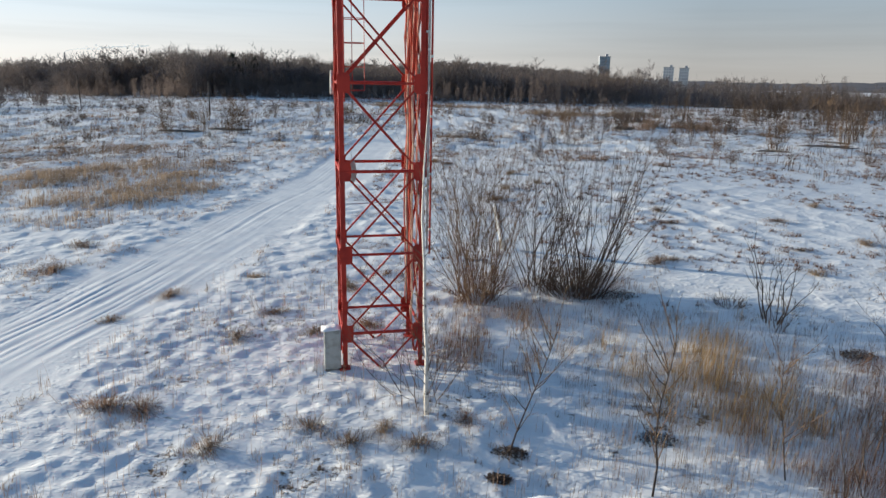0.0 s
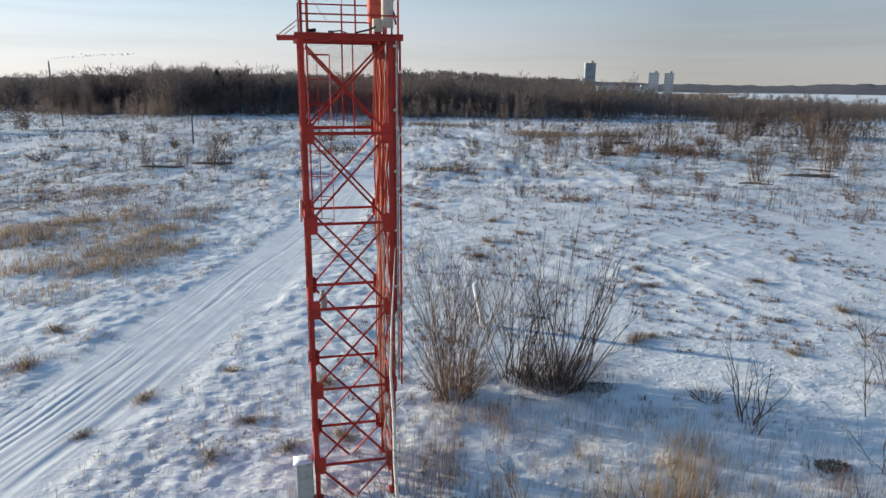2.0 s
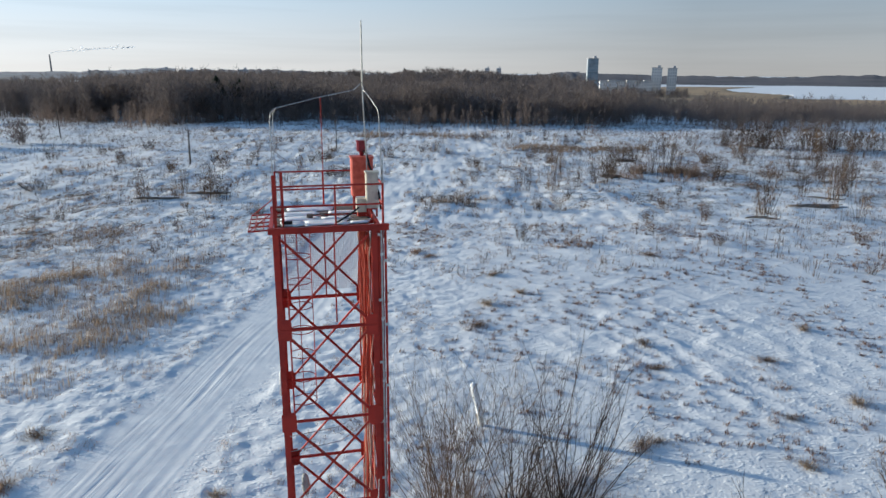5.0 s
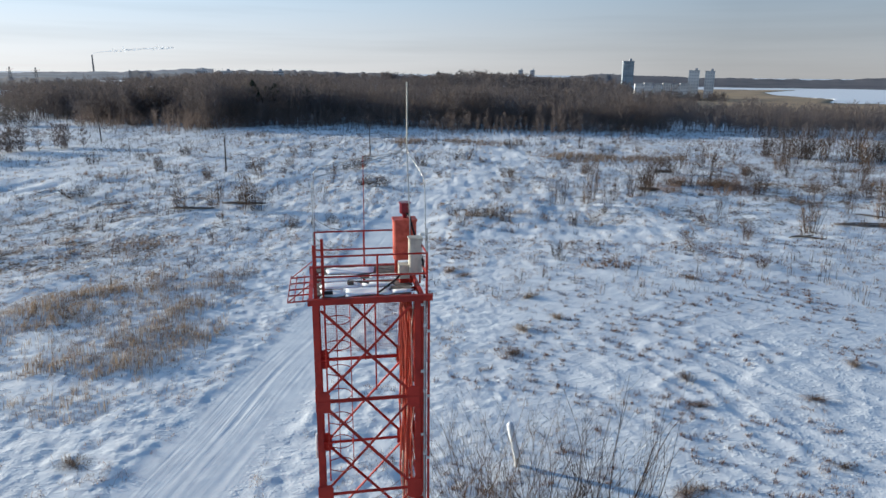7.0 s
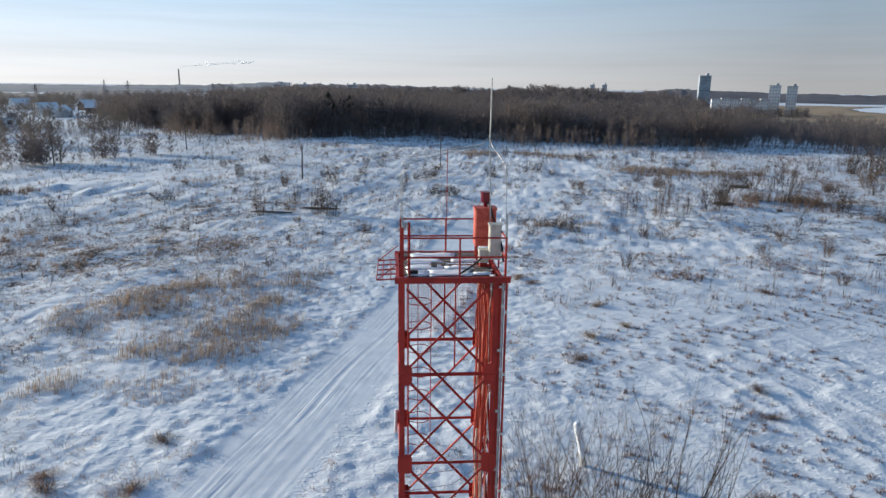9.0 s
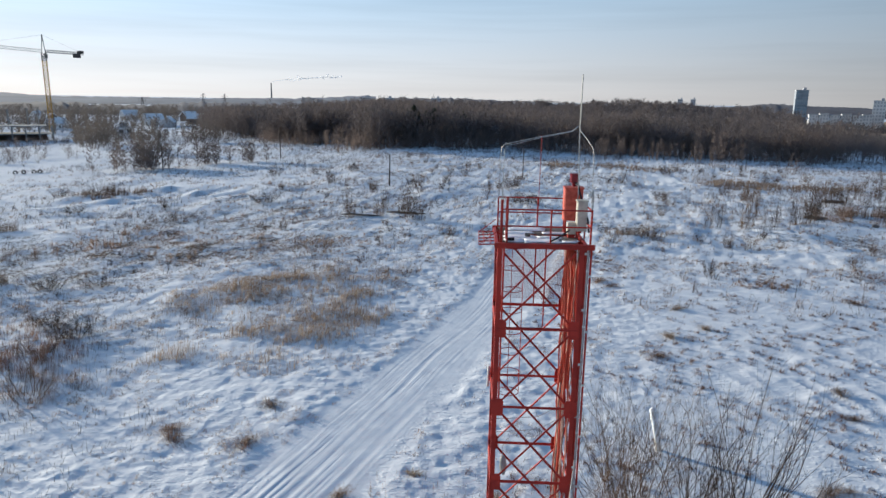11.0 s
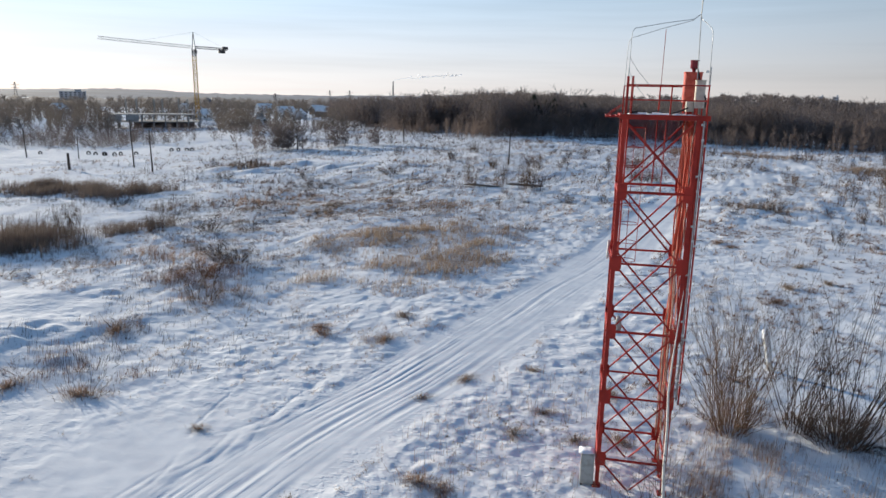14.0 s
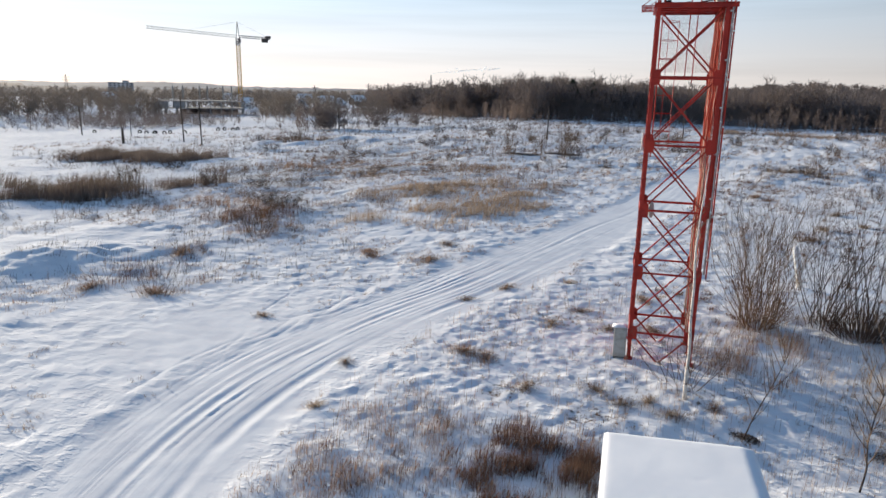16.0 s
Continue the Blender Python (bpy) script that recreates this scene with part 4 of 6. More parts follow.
def patch(corners, count, seed, ragged=0.45):
    """Random places within corners, thinned in drifts."""
    r = np.random.RandomState(seed)
    xs, ys = [c[0] for c in corners], [c[1] for c in corners]
    x, y = r.uniform(min(xs) - 1, max(xs) + 1, count * 3), r.uniform(min(ys) - 1, max(ys) + 1, count * 3)
    size = max(max(xs) - min(xs), max(ys) - min(ys))
    jig = min(size * 0.13, 2.1) + 0.4
    keep = inside(x + jig * rough(x, y, size / 5, seed, 2) + r.normal(0, jig * 0.7, len(x)), y + jig * rough(x, y, size / 5, seed + 1, 2) + r.normal(0, jig * 0.7, len(x)), corners)
    keep &= rough(x, y, size / 6, seed + 2, 2) > -ragged + r.uniform(-0.3, 0.3, len(x))
    return x[keep][:count], y[keep][:count]


def reed_patch(corners, count, height, seed, mat, label, width=0.016, lean=0.22, gaps=0.15):
    x, y = patch(corners, int(count * 0.4), seed, gaps)
    h = height * (0.8 + 0.35 * rough(x, y, 2.0, seed + 9))
    return blades(x, y, h, width, lean, mat, "reed_bed", label, seed, sheaf=5, spread=0.13)


reed_patch([(-31, 39), (-24.5, 41.5), (-20.6, 46), (-18.4, 51.5), (-19, 57.5), (-22.5, 55.5), (-24.5, 49), (-30, 43.5)], 5600, 0.9, 201, STRAW, "pale dead reeds standing in a bank beside the track", 0.024, 0.25, 0.4)
reed_patch([(-38, 50), (-33, 52), (-28, 57), (-23, 61), (-25, 64), (-33, 59.5), (-39, 54)], 3400, 0.85, 200, STRAW, "pale dead reeds standing in a long bank", 0.026, 0.25, 0.3)
reed_patch([(-36, 45), (-28, 47), (-23, 56), (-28, 60), (-38, 52)], 2200, 0.5, 199, STRAW_DULL, "low dead grass between two banks of reeds", 0.02, 0.4)
reed_patch([(-37, 57), (-30, 66), (-20, 68), (-19, 60), (-26, 60)], 2300, 0.7, 202, STRAW_DULL, "dull dead reeds in the snow", 0.024)
reed_patch([(6.8, 19.4), (7.6, 22.4), (10.6, 23.0), (10.4, 20.4), (9.0, 16.0), (7.5, 15.8), (7.9, 18.4)], 2400, 1.3, 203, STRAW_GOLD, "tall pale dead reeds in a hollow", 0.012, 0.35, 0.3)
reed_patch([(4, 22.5), (6, 25), (12.5, 25.5), (15.5, 22), (16, 16), (12, 12.5), (7, 13), (4.5, 17)], 2300, 0.8, 204, STRAW, "pale brown dead weeds in a hollow", 0.008, 0.3)
reed_patch([(9, 22), (13, 24), (16.5, 20), (15, 13), (11, 12), (8.5, 16)], 2600, 0.9, 198, WEEDS_DARK, "dark dead weeds in a hollow", 0.008, 0.4)
reed_patch([(3, 16.5), (6, 19), (9, 16), (8, 11), (4, 11)], 420, 0.8, 197, STRAW_BROWN, "thin reddish weeds in the hollow", 0.010, 0.16)
reed_patch([(-0.5, 27.5), (3, 32), (10, 31.5), (10.5, 27), (6, 25.5), (1, 25.6)], 1500, 0.6, 196, STRAW_BROWN, "thin brown weeds round the willow bushes", 0.011, 0.25)
reed_patch([(1.5, 26), (4, 24), (3, 20), (1, 19), (0.2, 22)], 2000, 0.75, 205, STRAW_BROWN, "thin reddish weeds beside the tower", 0.011, 0.15)
reed_patch([(11, 17), (17, 21), (19, 15), (15, 9), (10, 10)], 2200, 0.85, 206, STRAW_BROWN, "brown dead weeds on a bank", 0.009, 0.4)
reed_patch([(-9.5, 11.5), (-6, 12.2), (-4.2, 10.5), (-1.8, 10.4), (-1.6, 7), (-3, 4), (-9, 4), (-10, 8)], 2100, 0.55, 207, STRAW_BROWN, "reddish brown dead weeds beside the hut", 0.012, 0.35)
reed_patch([(-5.2, 10.6), (-3.6, 12), (-1.7, 11.2), (-1.75, 8.2), (-3.4, 7.2), (-5.6, 8.6)], 6000, 0.6, 195, WEEDS_DARK, "dense dark reddish weeds against the hut", 0.014, 0.5)
reed_patch([(-9.6, 8.2), (-7, 8.6), (-6, 6), (-9.5, 5)], 1300, 0.5, 194, WEEDS_DARK, "low dark reddish weeds", 0.013, 0.5)
reed_patch([(-8.4, 11.9), (-6.6, 12), (-6, 10.4), (-8, 10.2)], 500, 0.8, 208, STRAW_BROWN, "brown tuft of dead reeds", 0.012, 0.3)
reed_patch([(-76, 32), (-61, 40), (-63, 45), (-72, 46), (-90, 40), (-88, 34)], 6500, 2.3, 211, REED_GREY, "tall dull dead reeds", 0.032, 0.32, 0.3)
reed_patch([(-63, 46), (-58, 51), (-60, 54), (-67, 50)], 1500, 1.8, 212, REED_GREY, "tall dull dead reeds", 0.025, 0.32, 0.3)
reed_patch([(-106, 65), (-80, 69), (-84, 75), (-100, 76), (-114, 71)], 6000, 2.1, 213, REED_GREY, "tall dull dead reeds", 0.036, 0.32, 0.3)
reed_patch([(-71, 60), (-65, 62), (-66, 67), (-72, 66)], 680, 1.0, 214, REED_GREY, "dead reeds in the snow", 0.022)
reed_patch([(-38, 34), (-34, 31), (-31.5, 32.5), (-35, 37)], 1500, 1.2, 215, STRAW_BROWN, "brown dead reeds on a bank", 0.013, 0.5)
reed_patch([(-38, 27), (-35, 24.5), (-33, 26), (-36, 28.5)], 450, 0.84, 216, STRAW_BROWN, "brown dead weeds", 0.013, 0.5)
reed_patch([(-37, 17), (-34, 18.6), (-30.5, 18.4), (-28, 20.4), (-31, 23), (-36, 21.5)], 1500, 0.75, 193, WEEDS_DARK, "dark twiggy weeds on a low bank", 0.014, 0.5)
reed_patch([(-43, 34), (-37, 35.5), (-36.5, 41), (-42, 41)], 1600, 1.2, 192, WEEDS_DARK, "dark twiggy weeds on a low bank", 0.016, 0.4)
reed_patch([(-38, 12), (-33, 12.4), (-32, 14.5), (-37, 15)], 700, 0.5, 191, STRAW_BROWN, "brown weeds in the snow", 0.014, 0.5)
reed_patch([(9, 15), (17, 17), (18.5, 11), (13, 8.5), (9, 11)], 5200, 0.85, 190, WEEDS_DARK, "dark dead weeds and twigs in a hollow", 0.009, 0.4)
reed_patch([(31, 113), (38, 112), (48, 116), (46, 121), (34, 120)], 2550, 1.9, 217, STRAW_BROWN, "brown dead reeds before a thicket", 0.033)
reed_patch([(20, 150), (40, 148), (60, 160), (40, 168), (18, 160)], 2890, 1.3, 218, STRAW_DULL, "dull dead reeds", 0.05)
reed_patch([(-20, 180), (10, 176), (20, 186), (0, 192), (-18, 190)], 1530, 1.2, 219, STRAW_DULL, "dull dead reeds", 0.055)
reed_patch([(0, 88), (4, 90), (9, 92), (8, 96), (0, 94)], 1190, 1.0, 220, STRAW_DULL, "dull dead reeds", 0.028)
reed_patch([(12.5, 68.5), (16, 68.6), (16.4, 70.6), (13, 70.8)], 500, 0.7, 221, STRAW_BROWN, "brown tussock of dead grass", 0.035, 0.4)
reed_patch([(-52, 36), (-42, 40), (-38, 46), (-44, 50), (-54, 45)], 900, 0.9, 232, STRAW_BROWN, "brown dead weeds in the snow", 0.03, 0.35)
reed_patch([(-40, 64), (-30, 70), (-34, 78), (-50, 74), (-52, 64)], 1100, 0.7, 233, STRAW_DULL, "dull dead weeds in the snow", 0.035, 0.35)
reed_patch([(-64, 66), (-52, 72), (-56, 80), (-70, 76)], 800, 1.0, 234, STRAW_BROWN, "brown dead weeds in the snow", 0.05, 0.3)
reed_patch([(-86, 100), (-96, 103), (-98, 110), (-86, 112)], 700, 1.6, 222, REED_GREY, "dead weeds on a rubble heap", 0.06)


def field_grass():
    """Thin tussocks all over the meadow, by where the snow is thin."""
    r = np.random.RandomState(301)
    for k, (count, x0, x1, y0, y1, h, w, sheaf, lo) in enumerate(((15000, -30, 24, 3, 34, 0.20, 0.010, 9, 0.0), (26000, -60, 50, 30, 80, 0.24, 0.022, 8, -0.02), (30000, -150, 130, 75, 250, 0.40, 0.05, 8, -0.04))):
        x, y = r.uniform(x0, x1, count), r.uniform(y0, y1, count)
        f = litter(x, y) + 0.16 * rough(x, y, 0.9 + k, 303 + k)
        keep = f > 0.06 + lo + r.exponential(0.05, count)
        keep &= np.abs(off_track(x, y)) > 2.9
        keep &= ~((np.abs(x + 2.0) < 0.3) & (np.abs(y - 21.6) < 0.3))
        x, y = x[keep], y[keep]
        hh = h * r.uniform(0.5, 1.6, len(x))
        blades(x, y, hh, w, 0.5, (STRAW_DULL, STRAW_BROWN, STRAW_BROWN)[k], "meadow_grass", "thin dead grass poking through the snow", 310 + k, sheaf=sheaf, spread=0.05 + 0.05 * k, bend=k == 0)
    x, y = r.uniform(-6, 48, 5200), r.uniform(27, 80, 5200)
    keep = np.abs(off_track(x, y)) > 3.5
    keep &= rough(x, y, 5, 345, 2) > 0.05 + r.uniform(-0.4, 0.4, 5200)
    keep &= np.random.RandomState(349).rand(5200) < 0.75
    blades(x[keep], y[keep], r.uniform(0.1, 0.34, keep.sum()), 0.034, 0.8, WEEDS_DARK, "grass_scraps", "small matted scraps of dead grass in the snow", 347, sheaf=24, spread=0.11, bend=False)
    x, y = r.uniform(-16, 4, 900), r.uniform(8, 30, 900)
    keep = (np.abs(off_track(x, y)) > 3.0) & (litter(x, y) > -0.02)
    blades(x[keep], y[keep], r.uniform(0.5, 0.95, keep.sum()), 0.012, 0.18, STRAW_BROWN, "weed_stalks", "thin dry weed stalks standing in snow", 331, sheaf=3, spread=0.10)
    x, y = r.uniform(-100, -24, 4600), r.uniform(14, 90, 4600)
    keep = (rough(x, y, 9, 341, 2) > 0.0) & (np.exp(-((x + 24) / 8.5) ** 2 - ((y - 15) / 6.5) ** 2) < 0.35)
    blades(x[keep], y[keep], r.uniform(0.3, 0.9, keep.sum()), 0.026, 0.4, TWIG_RUST, "weed_stalks", "thin dry weed stalks standing in snow", 343, sheaf=7, spread=0.25, bend=False)
    x, y = r.uniform(-150, 120, 9500), r.uniform(60, 245, 9500)
    keep = (rough(x, y, 12, 333, 2) > 0.0) & (np.abs(off_track(x, y)) > 4)
    blades(x[keep], y[keep], r.uniform(0.7, 1.5, keep.sum()), 0.05, 0.3, TWIG_RUST, "weed_stalks", "thin dry weed stalks standing in snow", 335, sheaf=6, spread=0.25, bend=False)


field_grass()


def tussock(seed, mat=STRAW_DULL, blades_count=130, wide=0.22, high=0.5):
    """The mesh of one tussock of bent dead grass."""
    r = random.Random(seed)
    g = Geo()
    for _ in range(blades_count):
        a, d = r.uniform(0, 6.283), wide * 1.25 * abs(r.gauss(0, 0.6))
        x, y = 1.3 * d * math.cos(a), 0.8 * d * math.sin(a)
        h = high * r.uniform(0.25, 1.0)
        b = a + r.uniform(-0.8, 0.8)
        o = h * r.uniform(0.2, 2.0)
        w = 0.0048
        sx, sy = -math.sin(b) * w, math.cos(b) * w
        mx, my = x + math.cos(b) * o * 0.35, y + math.sin(b) * o * 0.35
        tx, ty = x + math.cos(b) * o, y + math.sin(b) * o
        g.add([(x - sx, y - sy, -0.05), (x + sx, y + sy, -0.05), (mx + sx * 0.8, my + sy * 0.8, h * 0.7), (mx - sx * 0.8, my - sy * 0.8, h * 0.7), (tx, ty, h * (1 - 0.3 * min(o / h, 1.5) ** 2))],
              [(0, 1, 2, 3), (3, 2, 4)])
    return g.mesh("grass_tussock", mat)


TUSSOCKS = [tussock(401, STRAW_DULL, 300, 0.26, 0.30), tussock(402, STRAW_BROWN, 340, 0.34, 0.32), tussock(403, STRAW, 260, 0.2, 0.38)]
for i, (x, y, k, s) in enumerate(((-8.5, 29.8, 2, 1.1), (-18.1, 30.3, 1, 1.7), (-19, 34.7, 0, 1.7), (11.2, 33.4, 1, 1.6), (18.5, 31.7, 2, 1.2), (12.2, 33.9, 0, 1.0), (-8.2, 17.1, 1, 1.3), (-9.3, 17.2, 1, 1.5), (-5.7, 15.1, 0, 1.2), (-3.4, 16.4, 0, 1.2),
                                  (-11.8, 10.2, 2, 0.9), (-13.2, 14.0, 0, 0.9), (-2.2, 15.6, 0, 1.1), (0.8, 17.0, 1, 1.0), (-0.5, 15.6, 0, 1.1), (-1.4, 16.3, 2, 0.9), (-22.4, 30.0, 1, 1.8), (-23.2, 30.9, 1, 1.4), (8.0, 55.4, 2, 1.4), (4.1, 48.8, 1, 1.5), (14.9, 45.4, 0, 1.4), (14.7, 41.9, 1, 1.1), (-0.7, 67.3, 1, 1.8), (21.6, 65.6, 1, 1.7), (6.2, 60.0, 2, 1.6), (5.1, 53.0, 2, 1.7), (0.6, 65.9, 1, 1.5), (24.5, 37.6, 2, 1.4), (22, 43, 1, 1.3), (27, 48, 2, 1.4), (20, 36, 0, 1.0),
                                  (-12.5, 24.2, 0, 1.0), (-4.0, 28.6, 1, 1.3), (-6.5, 25.2, 1, 1.2), (-7.2, 22.6, 0, 1.2), (-20.5, 17.2, 0, 1.0), (-11.4, 27.1, 1, 1.2), (-2.6, 23.9, 1, 1.2), (-4.6, 23.2, 0, 1.1), (-35.8, 25.8, 1, 2.2), (-28.9, 17.7, 1, 2.0), (-33.5, 16.9, 1, 1.8))):
    m = pose(*on(x, y), 0, 0, i * 77)
    ob = new("grass_tussock", TUSSOCKS[k])
    ob.matrix_basis = m @ Matrix.Diagonal((s * 1.15, s, s * 0.8, 1))
    tagged(ob, ("dull tussock of dead grass in the snow", "brown tussock of dead weeds in the snow", "pale tussock of dead grass in the snow")[k], "grass", "tussocks on the meadow")


def shoot(g, start, way, length, radius, r, sides=4, twigs=3, depth=1, rise=0.15, wiggle=0.16):
    """A bent shoot with side twigs, drawn into g."""
    p, d = Vector(start), Vector(way).normalized()
    pts, rad = [p.copy()], [radius]
    n = 5
    for i in range(n):
        d = (d + Vector((r.gauss(0, wiggle), r.gauss(0, wiggle), rise * 0.4 + r.gauss(0, wiggle * 0.5)))).normalized()
        p = p + d * length / n
        pts.append(p.copy())
        rad.append(max(radius * (1 - 0.8 * (i + 1) / n), min(0.0035, radius * 0.5)))
    g.tube(pts, rad, sides if depth else 3)
    if depth > 0 or twigs:
        for _ in range(twigs):
            t = r.uniform(0.25, 0.95)
            i = min(int(t * n), n - 1)
            q = pts[i].lerp(pts[i + 1], t * n - i)
            e = (pts[i + 1] - pts[i]).normalized()
            side = Vector((r.gauss(0, 1), r.gauss(0, 1), r.gauss(0, 0.5)))
            side = (side - e * side.dot(e)).normalized()
            shoot(g, q, e * 0.9 + side * r.uniform(0.4, 0.8) + Vector((0, 0, 0.15)), length * r.uniform(0.2, 0.42) * (1.15 - 0.5 * t), max(rad[i] * 0.55, min(0.004, radius * 0.4)), r, 3, twigs - 1 if depth > 1 else 0, depth - 1, rise, wiggle)
    return pts


def bush(seed, place, stems, high, wide, label, mat=TWIG, near=True, group="bushes on the meadow", thick=0.02, twigs=6, lean=(0, 0), wiggle=0.19):
    """A many-stemmed bare bush."""
    r = random.Random(seed)
    b = thing("bare_bush", label, "bush", place, 0, group)
    shared = Geo()
    for i in range(stems):
        a = 2 * math.pi * (i + r.random()) / stems
        d = wide * 0.3 * math.sqrt(r.random())
        tilt = r.uniform(0.05, 0.72) * wide / max(high, 0.1) * 2.0
        g = Geo() if near else shared
        h = high * r.uniform(0.6, 1.0)
        shoot(g, (d * math.cos(a), d * math.sin(a), -0.06), (math.cos(a) * tilt + lean[0], math.sin(a) * tilt + lean[1], 1), h, thick * r.uniform(0.6, 1.2), r, 5 if near else 3, twigs, 2 if near else 1, 0.2, wiggle)
        if near:
            part("stem", g, mat, b)
    if not near:
        part("twig_tangle", shared, mat, b)
    return b


bush(501, on(1.6, 27.6), 60, 8.4, 3.3, "bare willow bush with greyish yellow stems in snow", TWIG, thick=0.017, twigs=8)
bush(502, on(4.5, 29.1), 34, 7.0, 2.4, "bare brown-stemmed willow bush in snow", TWIG_DARK, thick=0.022, twigs=6)
bush(503, on(6.5, 28.5), 32, 8.2, 2.8, "tall bare dark-stemmed willow bush in snow", TWIG_DARK, thick=0.025, twigs=5, lean=(0.14, 0), wiggle=0.13)
bush(504, on(1.6, 27.5), 90, 3.2, 2.8, "dense tangle of tan twigs at a bush's foot", WEEDS_DARK, thick=0.011)
bush(505, on(5.9, 28.4), 130, 2.3, 3.0, "low tangle of dark twigs at a bush's foot", TWIG_DARK, thick=0.017)
bush(506, on(13.3, 25.3), 9, 3.8, 1.3, "sparse bare bush beside a broken stump", TWIG_DARK, thick=0.03)
bush(507, on(12.4, 27.2), 46, 0.75, 1.5, "low dark tangle of fallen twigs", TWIG_DARK, thick=0.016, twigs=4)
bush(524, on(14.3, 21.7), 40, 0.7, 1.7, "low rusty tangle of fallen twigs", TWIG_RUST, thick=0.014, twigs=4)
bush(508, on(13.2, 24.4), 8, 1.6, 0.6, "broken tuft of dry stems", TWIG_RUST, thick=0.016, twigs=3)
bush(509, on(10.6, 13.8), 9, 4.0, 3.6, "sprawling bare bush on a bank", TWIG_DARK, thick=0.017)
bush(510, on(14.2, 17.0), 10, 3.6, 3.2, "sprawling bare bush on a bank", TWIG_DARK, thick=0.024)
bush(511, on(16.5, 21.5), 9, 3.4, 2.6, "sprawling bare bush on a bank", TWIG_RUST, thick=0.02)
bush(512, on(21.0, 28.0), 10, 4.4, 2.4, "bare reddish bush on a bank", TWIG_RUST, thick=0.022)
bush(513, on(-0.45, 18.2), 18, 3.0, 2.8, "thin bare shoots round a birch", TWIG_RUST, thick=0.014)
bush(514, on(-7.3, 25.6), 7, 0.9, 0.7, "small tuft of dry stems", TWIG_RUST, thick=0.007, twigs=3)
bush(515, on(-35.0, 32.5), 26, 2.9, 3.6, "bare brown bush on a snowy bank", TWIG, thick=0.02)
bush(516, on(-37.5, 34.5), 14, 1.8, 3.0, "low bare bush on a snowy bank", TWIG_DARK, thick=0.018)
bush(517, on(-28.6, 17.9), 14, 1.6, 2.4, "low bare bush in snow", TWIG_DARK, thick=0.012)
bush(519, on(-31.5, 20.6), 16, 1.5, 2.6, "low dark bare bush on a bank", TWIG_DARK, thick=0.012)
bush(520, on(-34.4, 18.4), 14, 1.3, 2.4, "low rusty bare bush on a bank", TWIG_RUST, thick=0.012)
bush(521, on(-39.5, 38), 22, 2.2, 3.6, "bare dark bush on a bank", TWIG_DARK, thick=0.018)
bush(522, on(12.0, 15.2), 9, 3.2, 3.0, "sprawling bare bush in a hollow", TWIG_RUST, thick=0.018)
bush(523, on(17.0, 17.5), 9, 3.8, 3.0, "sprawling bare bush in a hollow", TWIG_DARK, thick=0.02)
bush(518, on(-36.2, 26.6), 14, 1.7, 2.4, "low bare bush in snow", TWIG_RUST, thick=0.013)

# saplings with one main stem
for seed, x, y, h, r0, label in ((531, 1.85, 15.5, 4.0, 0.032, "slender bare sapling on a clump of roots"), (532, 5.1, 13.9, 4.0, 0.036, "slender forked bare sapling"), (533, 8.6, 14.6, 3.4, 0.026, "slender bare sapling on a bank"), (534, 18.2, 25.5, 3.8, 0.03, "slender bare sapling on a bank")):
    r = random.Random(seed)
    t = thing("bare_sapling", label, "tree", on(x, y), 0, "saplings")
    g = Geo()
    pts = shoot(g, (0, 0, -0.1), (r.gauss(0, 0.1), r.gauss(0, 0.1), 1), h, r0, r, 6, 0, 0, 0.2, 0.1)
    part("trunk", g, TWIG_DARK, t, "", True)
    g = Geo()
    for i in range(17):
        k = r.uniform(0.15, 0.95) * 5
        q = pts[int(k)].lerp(pts[min(int(k) + 1, 5)], k % 1)
        a = r.uniform(0, 6.283)
        shoot(g, q, (math.cos(a), math.sin(a), r.uniform(0.9, 1.8)), h * r.uniform(0.22, 0.5), r0 * 0.42, r, 4, 6, 1, 0.2, 0.12)
    part("crown", g, TWIG, t)
for x, y, s in ((1.85, 15.55, 1.0), (7.9, 28.3, 1.6), (1.5, 14.4, 0.6), (6.1, 16.6, 1.2), (14.8, 22.0, 1.2)):
    r = random.Random(int(x * 100))
    g = Geo()
    for i in range(800):
        a, b = r.uniform(0, 6.283), r.uniform(0, 6.283)
        d = math.sqrt(r.random())
        p = Vector((0.55 * s * d * math.cos(a), 0.33 * s * d * math.sin(a), 0.2 * s * (1 - d * d) * r.random() - 0.02))
        w = r.uniform(0.04, 0.11)
        q = p + Vector((math.cos(b) * w, math.sin(b) * w, r.uniform(-0.05, 0.06)))
        side = Vector((-math.sin(b), math.cos(b), r.uniform(-0.4, 0.4))) * w * r.uniform(0.1, 0.3)
        g.add([p, (p + q) / 2 + side, q, (p + q) / 2 - side], [(0, 1, 2, 3)])
    ob = part("root_clump", g, TWIG_DARK)
    ob.location = on(x, y)
    tagged(ob, "dark clump of roots and dead leaves in the snow", "roots", "root clumps")

# the young birch before the tower
r = random.Random(541)
birch = thing("birch_tree", "slim young birch with white bark before the tower", "tree", on(-0.28, 17.3))
g = Geo()
trunk_pts = [(0, 0, -0.1), (-0.03, 0.02, 0.8), (-0.02, 0.08, 1.8), (-0.1, 0.12, 3.0), (-0.12, 0.2, 4.3), (-0.2, 0.22, 5.6), (-0.17, 0.3, 6.9), (-0.1, 0.34, 8.2), (-0.06, 0.36, 9.0)]
g.tube(trunk_pts, [0.085, 0.066, 0.06, 0.052, 0.044, 0.034, 0.025, 0.015, 0.006], 9)
part("trunk", g, BIRCH, birch, "white birch bark with dark marks", True)
g = Geo()
